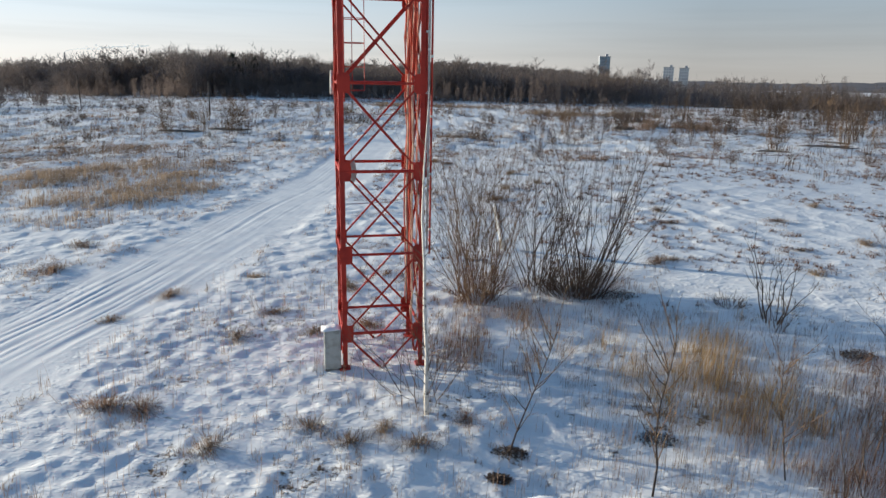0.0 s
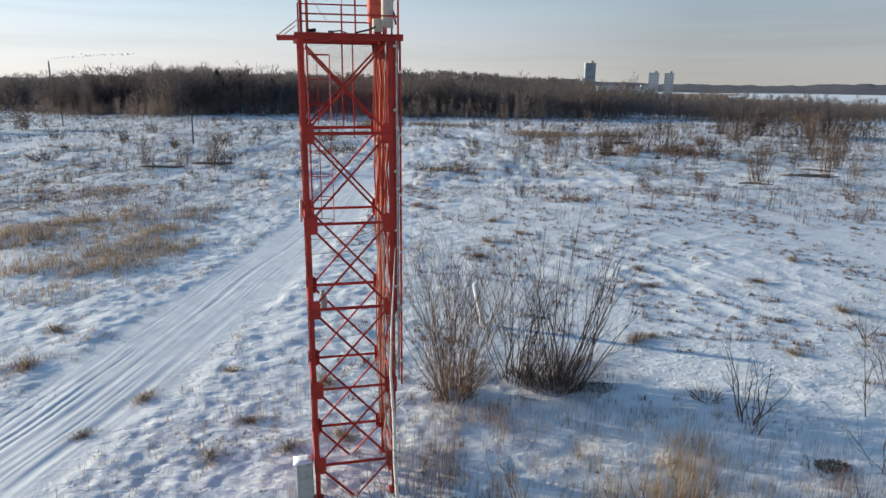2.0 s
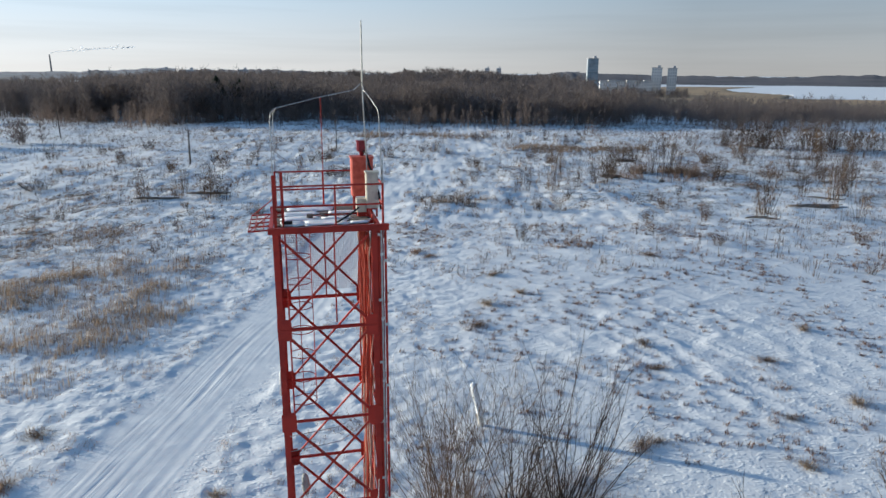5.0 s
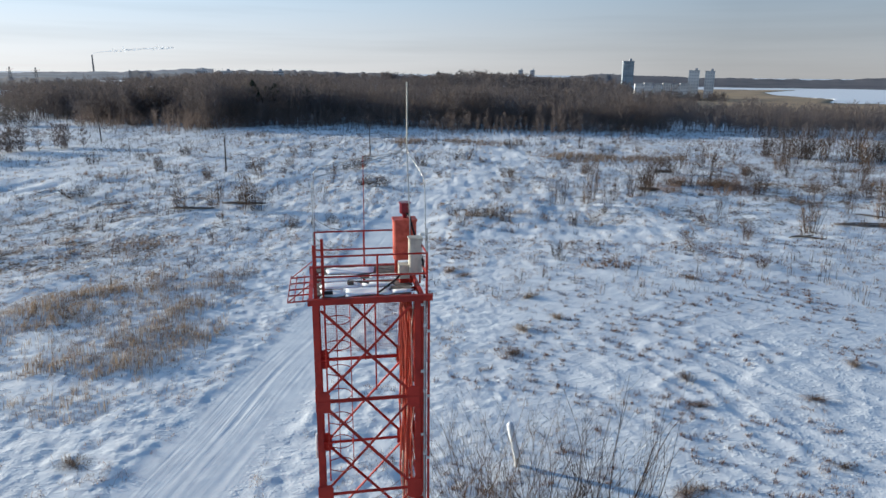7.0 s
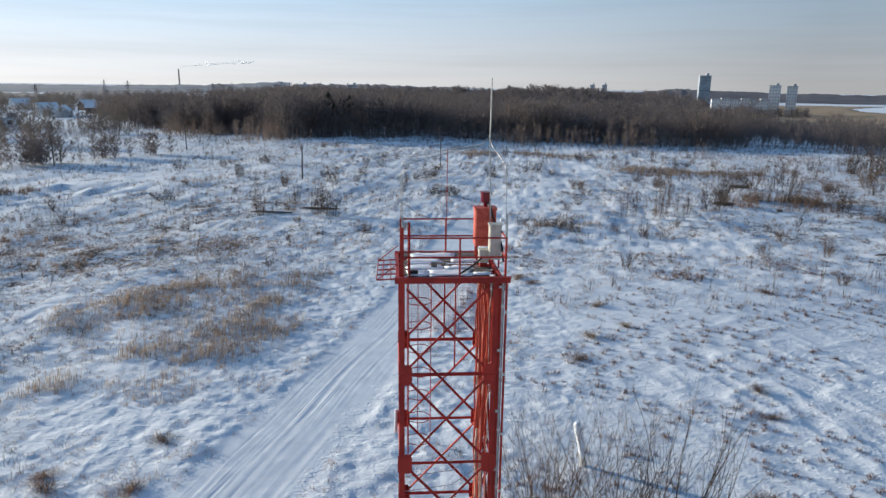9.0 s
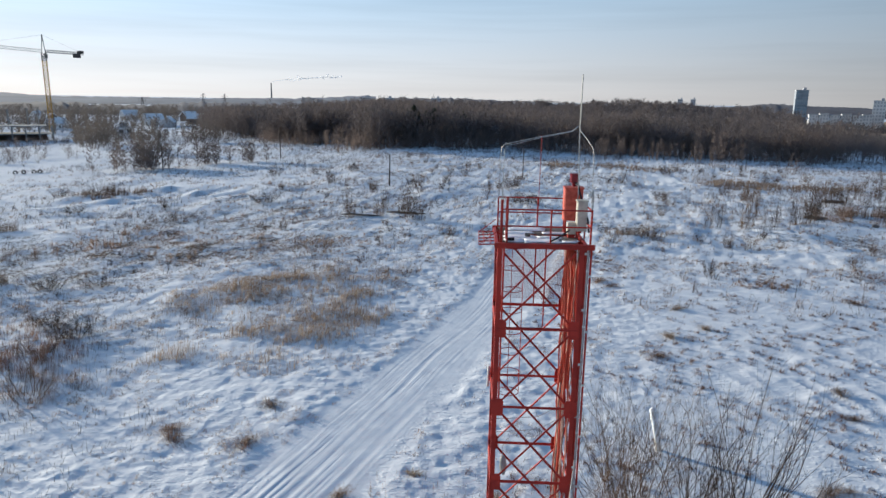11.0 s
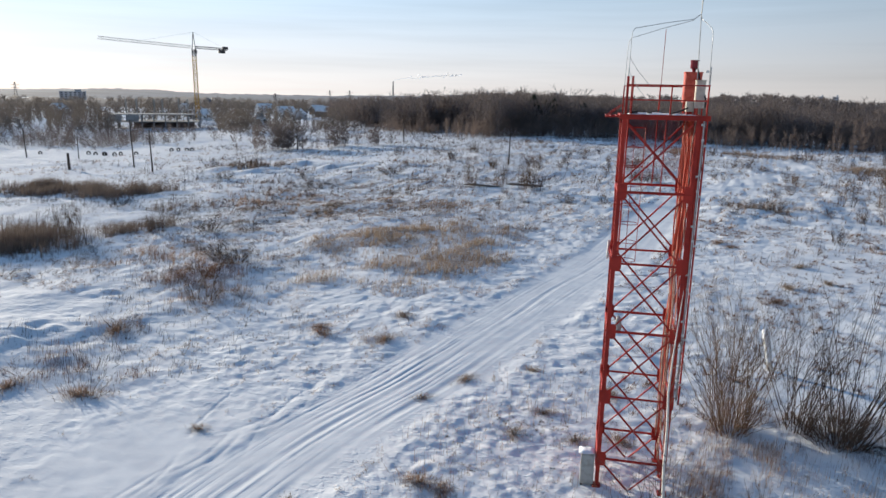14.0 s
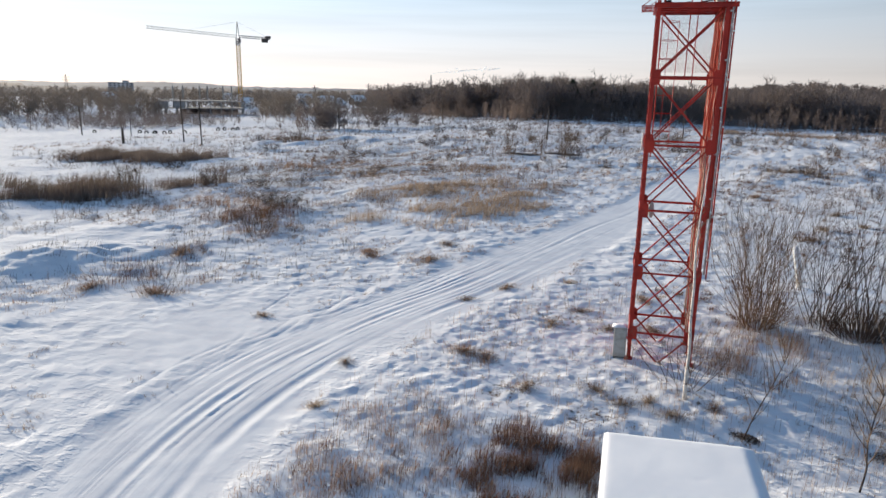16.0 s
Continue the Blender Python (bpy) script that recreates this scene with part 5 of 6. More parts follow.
for i in range(34):
    z = r.uniform(0.5, 8.4)
    k = next(j for j in range(len(trunk_pts) - 1) if trunk_pts[j + 1][2] > z)
    a, b = Vector(trunk_pts[k]), Vector(trunk_pts[k + 1])
    q = a.lerp(b, (z - a.z) / (b.z - a.z))
    w = r.uniform(0, 6.283)
    shoot(g, q, (math.cos(w), math.sin(w), r.uniform(0.5, 1.3)), r.uniform(0.6, 1.7) * (1.1 - 0.07 * z), 0.011, r, 4, 4, 1, 0.05, 0.14)
part("crown", g, TWIG, birch)

# white leaning post behind the willow bushes
post = thing("leaning_post", "leaning white snow-plastered post behind the bushes", "post", on(3.2, 35.6))
g = Geo()
g.tube([(0.3, 0, -0.2), (0.06, 0, 1.2), (-0.2, 0.02, 2.3)], [0.15, 0.17, 0.16], 8)
part("shaft", g, BIRCH, post, "", True)
g = Geo()
g.tube([(0.22, -0.02, 0.2), (0.14, -0.03, 0.8), (0.03, -0.02, 1.3), (-0.1, 0, 1.85), (-0.2, 0.02, 2.3), (-0.22, 0.02, 2.42)], [0.08, 0.19, 0.175, 0.195, 0.18, 0.05], 9)
part("snow_crust", g, SNOW, post, "white crust of snow", True)

# ---- middle distance: bushes and young trees ----
MID_BUSHES = [(-14, 113, 2.3, 2.6, 0), (-12.4, 113.2, 1.9, 2.0, 2), (-15.6, 113.3, 1.9, 2.0, 0), (-56.5, 102, 1.9, 4.5, 0), (-0.9, 91.9, 1.5, 1.2, 1), (5, 92.3, 1.8, 2.5, 1), (11.2, 91, 1.1, 1.5, 1), (2.5, 92.0, 1.4, 2.2, 0),
              (36, 119, 2.0, 3.6, 1), (43, 120, 2.2, 3.4, 0), (34.1, 83.6, 2.0, 1.2, 1), (33.1, 81.5, 2.6, 0.9, 1), (14.2, 88.4, 2.2, 1.3, 1), (16.9, 88.9, 2.0, 1.3, 2), (37, 131.5, 3.8, 3.2, 0), (40, 133, 3.2, 2.4, 0), (31.5, 119, 4.6, 2.2, 0), (29.5, 112, 3.6, 2.0, 0), (47.3, 111.7, 4.0, 2.0, 0), (57, 114, 3.4, 2.6, 1), (64, 112, 3.8, 2.4, 1),
              (70, 161, 5.4, 3.4, 0), (77.4, 159.6, 5.6, 3.6, 0), (86, 152, 5.2, 3.2, 0), (92, 156, 5.4, 3.2, 0), (99, 160, 5.4, 4, 0), (60, 130, 3.0, 2.6, 0), (72, 128, 3.4, 3, 1), (52, 128, 2.8, 2.2, 1), (64, 143, 3.6, 2.8, 2), (88, 122, 4.2, 3, 0),
              (-29.7, 95.2, 5.2, 2.0, 2), (-33.6, 95, 3.9, 1.6, 2), (-37.4, 92.8, 4.2, 1.8, 2), (-27.2, 94, 3.4, 2.4, 1), (-66.9, 45.5, 4, 1.6, 2), (-67.5, 47.1, 4.2, 1.4, 2), (-53.5, 53.5, 2, 3.0, 0), (-49, 55, 1.6, 2.6, 0), (-58, 50, 2.6, 2.0, 1),
              (-44, 44, 1.6, 3.0, 0), (-40, 42, 1.5, 3.0, 0), (-92.4, 106.2, 2.6, 4, 1), (-100, 104, 2.2, 3, 0),
              (-43, 118, 3.4, 2, 2), (-38, 130, 3.2, 2.5, 2), (-20, 132, 3.0, 2.4, 0), (-8, 140, 2.6, 2.4, 0), (8, 125, 2.6, 2.2, 2), (1, 150, 2.8, 3, 1), (24, 132, 3.0, 2.4, 2), (-60, 150, 3.2, 2.6, 0), (-75, 140, 3, 2.6, 0), (33, 160, 3.0, 3.4, 0), (12, 170, 3, 3, 1),
              (30, 70, 1.6, 1.4, 1), (26, 80, 1.8, 1.4, 2), (46, 72, 2.0, 1.8, 1), (40, 61, 1.6, 1.2, 1), (-78, 62, 1.8, 2.6, 0), (-84, 90, 1.6, 3, 0)]
# slender see-through saplings in clumps: place, height, width, colour
SLENDER = [(13.6, 101.4, 5.4, 1.3, 2), (14.8, 102.0, 4.8, 1.2, 0), (18.4, 103.2, 7.0, 1.6, 2), (19.4, 103.9, 6.2, 1.4, 2), (22.8, 104.6, 3.6, 1.6, 0), (27.2, 108.5, 6.4, 2.0, 0), (28.2, 109.2, 5.8, 2.0, 0), (25.6, 106.5, 4.0, 1.6, 0), (40.1, 116.4, 8.4, 2.2, 0), (38.6, 117.0, 6.6, 1.8, 0), (42.0, 117.2, 6.0, 1.8, 2), (46.8, 111.5, 4.8, 1.8, 0), (36.0, 98.0, 2.6, 1.2, 1),
           (42.9, 86.5, 4.8, 2.2, 0), (42.2, 86.0, 3.6, 1.8, 2), (55.6, 94.0, 7.4, 2.0, 2), (57.4, 95.4, 6.4, 2.0, 0), (59.5, 98.0, 6.8, 2.2, 1), (62, 101, 7.2, 2.4, 0), (53.4, 97.5, 4.6, 1.8, 1), (50.6, 101.5, 4.0, 1.8, 1), (66, 106, 7.0, 2.4, 0), (69.5, 161.0, 7.2, 2.4, 0), (73.6, 160.2, 7.4, 2.4, 0), (76.8, 159.0, 8.0, 2.6, 0), (80.4, 157.0, 7.0, 2.4, 2), (84.5, 152.0, 7.6, 2.4, 0), (88, 150.5, 6.8, 2.4, 0), (92, 156, 7.4, 2.6, 1), (57, 150, 5.2, 2.2, 0), (50.6, 149.1, 5.0, 2.2, 0), (44, 141, 4.6, 2.0, 2), (63.7, 120.6, 6.4, 2.2, 0), (70, 125, 6.6, 2.4, 1), (52, 82, 4.6, 1.8, 2), (-30.2, 97.2, 6.4, 1.5, 2), (-28.8, 96.4, 4.8, 1.3, 0), (-34.2, 98.9, 5.2, 1.3, 2), (-22, 118, 4.4, 1.5, 2), (-46, 112, 4.2, 1.5, 2)]


def sliver_bush(seed, mat, stems=30, twigs=9, fine=1.0, splay=0.5):
    """The mesh of one far bush of unit size, out of thin slivers."""
    rr = np.random.RandomState(seed)
    pts = []

    def sliver(p, q, w):
        a = rr.uniform(0, np.pi)
        s = np.array([np.cos(a), np.sin(a), 0]) * w / 2
        pts.extend([p - s, p + s, q])

    for i in range(stems):
        a, d = rr.uniform(0, 2 * np.pi), 0.25 * np.sqrt(rr.rand())
        p = np.array([d * np.cos(a), d * np.sin(a), -0.03])
        way = np.array([np.cos(a), np.sin(a), 0]) * rr.uniform(0.05, splay)
        high = rr.uniform(0.45, 1.0)
        q = p + way * high * 0.6 + [0, 0, high * 0.55] + rr.normal(0, 0.02, 3)
        tip = q + way * high * 0.35 + [0, 0, high * 0.45] + rr.normal(0, 0.04, 3)
        sliver(p, q + (q - p) * 0.25, 0.016 * fine)
        sliver(q, tip, 0.011 * fine)
        for j in range(twigs):
            t = rr.uniform(0.25, 1.8)
            o = p + (q - p) * t if t < 1 else q + (tip - q) * (t - 1)
            e = o + np.array([rr.normal(0, 0.13), rr.normal(0, 0.13), rr.uniform(0.06, 0.24)])
            sliver(o, e, 0.009 * fine)
            for _ in range(3):
                u = o + (e - o) * rr.uniform(0.3, 0.95)
                sliver(u, u + np.array([rr.normal(0, 0.05), rr.normal(0, 0.05), rr.uniform(0.02, 0.11)]), 0.007 * fine)
    pts = np.array(pts)
    return from_arrays("twig_tangle", pts, np.arange(len(pts)).reshape(-1, 3), mat)


far_protos = []
for v in range(7):
    far_protos.append([sliver_bush(560 + v, m) for m in (TWIG_DARK, TWIG_RUST, TWIG)])
for i, (x, y, h, w, c) in enumerate(MID_BUSHES):
    b = thing("bare_bush", ("dark bare bush in the snowy meadow", "rusty bare bush in the snowy meadow", "pale slender bare bush in the snowy meadow")[c], "bush", on(x, y), i * 61, "bushes on the meadow")
    ob = part("twig_tangle", far_protos[i % 7][c], None, b)
    ob.scale = (w * 1.5, w * 1.5, h)
airy_protos = []
for v in range(5):
    airy_protos.append([sliver_bush(590 + v, m, 13, 9, 1.55, 0.6) for m in (TWIG_DARK, TWIG_DARK, TWIG)])
for i, (x, y, h, w, c) in enumerate(SLENDER):
    b = thing("bare_sapling", ("dark slender bare saplings in a clump on the snow", "dark slender bare saplings in a clump on the snow", "pale slender bare saplings in a clump on the snow")[c], "tree", on(x, y), i * 83, "saplings")
    ob = part("twig_tangle", airy_protos[i % 5][c], None, b)
    ob.scale = (w * 1.5, w * 1.5, h)
for i in range(120):
    rr = random.Random(700 + i)
    x, y = rr.uniform(-70, 95), rr.uniform(70, 195)
    if abs(x + 8) < 8 and y < 120:
        continue
    c, h = rr.randrange(3), rr.uniform(0.9, 2.4)
    b = thing("bare_bush", "small bare bush in the snowy meadow", "bush", on(x, y), i * 43, "bushes on the meadow")
    ob = part("twig_tangle", far_protos[i % 7][c], None, b)
    ob.scale = (h * 1.1, h * 1.1, h)


# ---- woods ----
def tree_proto(seed, slim=1.0, twigs=70, first=0.22, thick=1.0):
    """Slivers of one bare tree of unit height, as arrays."""
    r = np.random.RandomState(seed)
    pts, tris = [], []

    def sliver(p, q, w):
        p, q = np.array(p, float), np.array(q, float)
        a = r.uniform(0, np.pi)
        s = np.array([np.cos(a), np.sin(a), 0]) * w / 2
        k = len(pts)
        pts.extend([p - s, p + s, q])
        tris.append((k, k + 1, k + 2))

    for a in (0.2, 1.3, 2.3):
        s = np.array([np.cos(a), np.sin(a), 0]) * 0.006
        k = len(pts)
        lean = r.normal(0, 0.02, 2)
        pts.extend([-s, s, np.array([lean[0], lean[1], 0.96])])
        tris.append((k, k + 1, k + 2))
    for i in range(22):
        z = r.uniform(first, 0.9)
        a = r.uniform(0, 2 * np.pi)
        reach = slim * 0.28 * (1 - abs(z - 0.5) * 1.2) * r.uniform(0.5, 1.1)
        tip = (np.cos(a) * reach, np.sin(a) * reach, z + r.uniform(0.06, 0.2))
        sliver((0, 0, z), tip, 0.010 * thick)
        for j in range(twigs // 22):
            t = r.uniform(0.3, 1)
            q = np.array([0, 0, z]) * (1 - t) + np.array(tip) * t
            d = np.array([r.normal(0, 0.06), r.normal(0, 0.06), r.uniform(0.03, 0.12)])
            sliver(q, q + d, 0.012 * thick)
    return np.array(pts), np.array(tris)


def wood(name, label, places, heights, mat, seed, protos, spread=1.0):
    """One mesh of many far trees."""
    r = np.random.RandomState(seed)
    allp, allt, k = [], [], 0
    for (x, y), h in zip(places, heights):
        p, t = protos[r.randint(len(protos))]
        a = r.uniform(0, 2 * np.pi)
        c, s = np.cos(a), np.sin(a)
        w = h * spread * r.uniform(0.85, 1.2)
        q = np.stack([(p[:, 0] * c - p[:, 1] * s) * w + x, (p[:, 0] * s + p[:, 1] * c) * w + y, p[:, 2] * h], -1)
        q[:, 2] += float(terrain(x, y)) - 0.2
        allp.append(q)
        allt.append(t + k)
        k += len(p)
    me = from_arrays(name, np.concatenate(allp), np.concatenate(allt), mat)
    return tagged(new(name, me), label, "woods", kind="stuff")


r = np.random.RandomState(801)
PROTOS = [tree_proto(810 + i, 1.05, 110, 0.2, 1.25) for i in range(8)]
THIN = [tree_proto(830 + i, 0.8, 88, 0.12, 1.2) for i in range(6)]
FARB = [tree_proto(880 + i, 1.35, 132, 0.04, 2.2) for i in range(6)]
TUFT = [tree_proto(890 + i, 1.9, 66, 0.0, 2.4) for i in range(6)]
LOW = [tree_proto(840 + i, 1.5, 66, 0.02, 2.0) for i in range(5)]
EDGE_X = [-260, -190, -135, -110, -84, -62, -36, -4, 32, 58, 70]
EDGE_Y = [420, 345, 262, 244, 226, 240, 246, 236, 224, 232, 240]


def strip(count, depth, x0, x1, power=1.7):
    x = r.uniform(x0, x1, count)
    y = np.interp(x, EDGE_X, EDGE_Y) + 9 * rough(x, x * 0.3, 13, 857, 2) + depth * r.uniform(0, 1, count) ** power + r.uniform(-3, 3, count)
    return x, y


x, y = strip(2900, 190, -172, 58)
x = x * (1 + (y - 240) / 300)
h = 12.6 + 2.6 * rough(x, y, 30, 841, 2) + r.normal(0, 1.4, len(x)) - 3.0 * step((x + 75) / 50)
wood("dark_wood", "dark bare broadleaved wood behind the meadow", list(zip(x, y)), h, FOREST, 842, PROTOS)
x, y = strip(1500, 34, -150, 66, 1.0)
y -= 20
h = (7.2 + 2.2 * rough(x, y, 14, 843, 2) + r.normal(0, 1.0, len(x))) * (0.45 + 0.55 * step((y - np.interp(x, EDGE_X, EDGE_Y) + 22) / 20))
wood("young_wood", "rusty young trees along the wood's edge", list(zip(x, y)), h, FOREST_LIGHT, 844, THIN)
x, y = strip(1500, 150, -172, 58, 1.6)
x = x * (1 + (y - 240) / 600)
h = 4.2 + 1.3 * rough(x, y, 12, 847, 2) + r.normal(0, 0.6, len(x))
wood("undergrowth", "dense bare undergrowth at the foot of the wood", list(zip(x, y)), np.maximum(h, 1.5), FOREST_LIGHT, 848, LOW, 1.5)
x = r.uniform(-240, 250, 1400)
y = r.uniform(430, 660, 1400)
keep = (x < 0.235 * y) & (x > -0.62 * y + 60)
h = 14 + 3 * rough(x, y, 60, 845, 2) + 1.5 * step((x + 160) / 200) * step((120 - x) / 60)
wood("far_wood", "far bare wood on rising ground", list(zip(x[keep], y[keep])), h[keep], FOREST, 846, FARB, 1.1)

# low scrub over the rough meadow, up to the wood
x, y = r.uniform(-165, 130, 5600), 58 + 185 * r.rand(5600) ** 0.8
keep = (rough(x, y, 16, 891, 2) + 0.5 * rough(x, y, 4, 893) > 0.05 - 0.5 * step((-x - 10) / 30)) & (np.abs(off_track(x, y)) > 4) & (x > -0.75 * y - 20)
wood("low_scrub", "low dark scrub and weeds scattered over the snow", list(zip(x[keep], y[keep])), r.uniform(0.35, 1.15, keep.sum()), TWIG_DARK, 894, TUFT, 1.5)
x, y = r.uniform(-110, -26, 2500), r.uniform(24, 100, 2500)
keep = (rough(x, y, 9, 895, 2) > 0.05) & (np.exp(-((x + 24) / 8.5) ** 2 - ((y - 15) / 6.5) ** 2) < 0.3)
wood("low_scrub", "low dark scrub and weeds on the field's edge", list(zip(x[keep], y[keep])), r.uniform(0.3, 0.9, keep.sum()), TWIG, 896, TUFT, 1.4)

# scrub to the right, down to the marsh
x = r.uniform(55, 300, 4200)
y = 214 + 0.1 * x + 12 * rough(x, x, 14, 856) + 170 * r.rand(4200) ** 1.3
h = 8.2 + 2.4 * rough(x, y, 16, 851, 2) + 0.8 * r.normal(0, 1, len(x))
h = h * (0.7 + 0.5 * np.abs(rough(x, y, 9, 855, 2))) + 2.5 * np.exp(-((x - 85) / 16) ** 2)
keep = rough(x, y, 20, 858, 2) > -0.7
wood("scrub", "rusty scrub and young trees before the marsh", list(zip(x[keep], y[keep])), np.maximum(h, 1.6)[keep], FOREST, 852, PROTOS + THIN, 0.8)
x, y = r.uniform(40, 220, 500), r.uniform(170, 232, 500)
keep = rough(x, y, 22, 853, 2) > 0.1
wood("scrub", "sparse young trees in the snow", list(zip(x[keep], y[keep])), r.uniform(2, 6, keep.sum()), FOREST_LIGHT, 854, LOW, 0.8)

# tree belt before the flats beyond the marsh
az, d = np.radians(r.uniform(13.0, 20.5, 260)), r.uniform(690, 735, 260)
wood("shore_trees", "brown bare trees between the marsh and the flats", list(zip(np.sin(az) * d, np.cos(az) * d)), r.uniform(6, 10, 260), FOREST, 859, LOW, 1.0)

# trees among the houses to the left
az, d = np.radians(r.uniform(25, 66, 3800)), 240 + 560 * r.rand(3800) ** 1.5
x, y = -np.sin(az) * d, np.cos(az) * d
keep = (rough(x, y, 45, 861, 2) > -0.25) & ~((d < 330) & (np.degrees(az) > 40) & (rough(x, y, 40, 865) < 0.3)) & ~((np.abs(np.degrees(az) - 46.5) < 3.8) & (d < 430)) & ~((np.degrees(az) < 32.5) & (d < 330))
wood("garden_trees", "bare trees among the houses of a village", list(zip(x[keep], y[keep])), r.uniform(4, 9, keep.sum()) + d[keep] * 0.006, FAR_TREES, 862, FARB, 0.95)
for k, (x0, y0, n, hh, ww) in enumerate(((-119, 151, 40, 7.2, 9), (-108, 165, 20, 6.5, 6), (-100, 172, 10, 6, 4), (-200, 170, 130, 4.2, 40), (-225, 150, 130, 4.6, 40), (-250, 190, 150, 5.2, 50), (-190, 150, 60, 3.2, 24), (-262, 236, 150, 3.0, 44), (-235, 262, 120, 3.4, 40), (-205, 285, 120, 4.0, 44), (-180, 260, 90, 3.2, 36), (-160, 235, 90, 3.0, 34), (76, 160, 34, 5.4, 12), (88, 156, 34, 5.4, 14), (104, 152, 40, 5.4, 16))):
    xx, yy = x0 + r.normal(0, ww / 2, n), y0 + r.normal(0, ww / 3, n)
    wood("thicket", "dark bare thicket on the edge of the field", list(zip(xx, yy)), hh * r.uniform(0.6, 1.1, n), FOREST if x0 < 0 else (TWIG_DARK, TWIG)[k % 2], 870 + k, FARB if -150 < x0 < 0 else LOW, 1.3 if x0 < -150 else 1.0)


def fir(x, y, h, seed):
    rr = random.Random(seed)
    t = thing("fir_tree", "dark green fir rising from the bare wood", "tree", (x, y, float(terrain(x, y))), 0, "firs in the wood")
    g = Geo()
    g.tube([(0, 0, -0.2), (0, 0, h * 0.96)], [0.2, 0.03], 6)
    part("trunk", g, POLE_WOOD, t)
    g = Geo()
    for i in range(420):
        z = h * (0.42 + 0.56 * rr.random())
        a = rr.uniform(0, 6.283)
        reach = 0.2 * h * math.sin(math.pi * min(0.98, 0.12 + 0.88 * (z / h - 0.42) / 0.58)) * rr.uniform(0.55, 1.1) + 0.25
        w = 0.35 * reach + 0.15
        c, s = math.cos(a), math.sin(a)
        g.add([(0, 0, z + 0.3), (c * reach * 0.7 - s * w, s * reach * 0.7 + c * w, z - 0.25 * reach), (c * reach, s * reach, z - 0.4 * reach), (c * reach * 0.7 + s * w, s * reach * 0.7 - c * w, z - 0.25 * reach)], [(0, 1, 2), (0, 2, 3)])
    part("crown", g, NEEDLES, t)


for i, (x, y, h) in enumerate(((-69.5, 257.5, 14.0), (-77, 255.2, 15.2), (-72.5, 258, 13.2), (-100, 262, 12), (-61, 272, 13))):
    fir(x, y, h, 880 + i)


# ---- far country ----
def ridge(name, label, centre, near, far, a0, a1, height, mat, seed, detail=1.0):
    """A wooded ridge along an arc, with an uneven crest."""
    n, rows = 260, 5
    i, j = np.meshgrid(np.arange(n), np.arange(rows))
    a, d = np.radians(a0 + (a1 - a0) * i / (n - 1)), near + (far - near) * j / (rows - 1)
    x, y = -np.sin(a) * d, np.cos(a) * d
    crest = height * (0.85 + 0.3 * rough(i, j * 0, 34, seed)) + detail * (j > 1) * 1.6 * rough(i, j * 3.0, 2.2, seed + 1, 2)
    z = centre + crest * np.array([0, 0.55, 0.85, 1.0, 0.0])[j]
    pts = np.stack([x, y, z], -1).reshape(-1, 3).tolist()
    g = Geo()
    faces = [(j * n + i, j * n + i + 1, (j + 1) * n + i + 1, (j + 1) * n + i) for j in range(rows - 1) for i in range(n - 1)]
    g.add(pts, faces)
    return tagged(part(name, g, mat, None, "", True), label, "hill", kind="structure")


# The ridges look hazy through their tinted colour alone; no air lies between.
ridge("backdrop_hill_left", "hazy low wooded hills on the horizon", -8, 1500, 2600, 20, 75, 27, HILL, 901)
ridge("backdrop_hill_middle", "low wooded ridge behind the wood", -6, 900, 1500, -12, 26, 25, HILL_NEAR, 903)
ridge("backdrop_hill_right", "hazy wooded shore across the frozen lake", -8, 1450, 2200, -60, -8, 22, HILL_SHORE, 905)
ridge("backdrop_village", "hazy tree belts beyond the village", -7, 820, 1100, 28, 70, 16, HILL_NEAR, 907)
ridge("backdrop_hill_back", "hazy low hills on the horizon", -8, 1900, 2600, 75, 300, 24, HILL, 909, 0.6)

g = Geo()
ring = [(330, 640), (400, 760), (380, 860), (430, 1010), (560, 1180), (760, 1420), (1500, 1450), (1900, 900), (1500, 650), (800, 610), (560, 600), (430, 615)]
g.add([(x, y, -5.5) for x, y in ring] + [(x, y, -7.0) for x, y in ring], [tuple(range(12))[::-1]] + [(i, (i + 1) % 12, 12 + (i + 1) % 12, 12 + i) for i in range(12)])
tagged(part("lake_ice", g, SNOW), "frozen lake under smooth snow", "lake", kind="structure")


def marsh():
    xs, ys = np.linspace(60, 1300, 160), np.linspace(440, 1150, 120)
    gx, gy = np.meshgrid(xs, ys)
    lake = inside(gx.ravel(), gy.ravel(), ring).reshape(gx.shape)
    z = -5.1 + 0.5 * rough(gx, gy, 18, 921, 2)
    z = np.where(lake, -7.5, z)
    z = np.where((gx < 0.155 * gy + 20), -8.0, z)
    k = np.arange(gx.size).reshape(gx.shape)
    quads = np.stack([k[:-1, :-1], k[:-1, 1:], k[1:, 1:], k[1:, :-1]], -1).reshape(-1, 4)
    me = from_arrays("reed_marsh", np.stack([gx, gy, z], -1).reshape(-1, 3), quads, MARSH)
    return tagged(new("reed_marsh", me), "wide tawny reed marsh beside the frozen lake", "reeds", kind="stuff")


marsh()


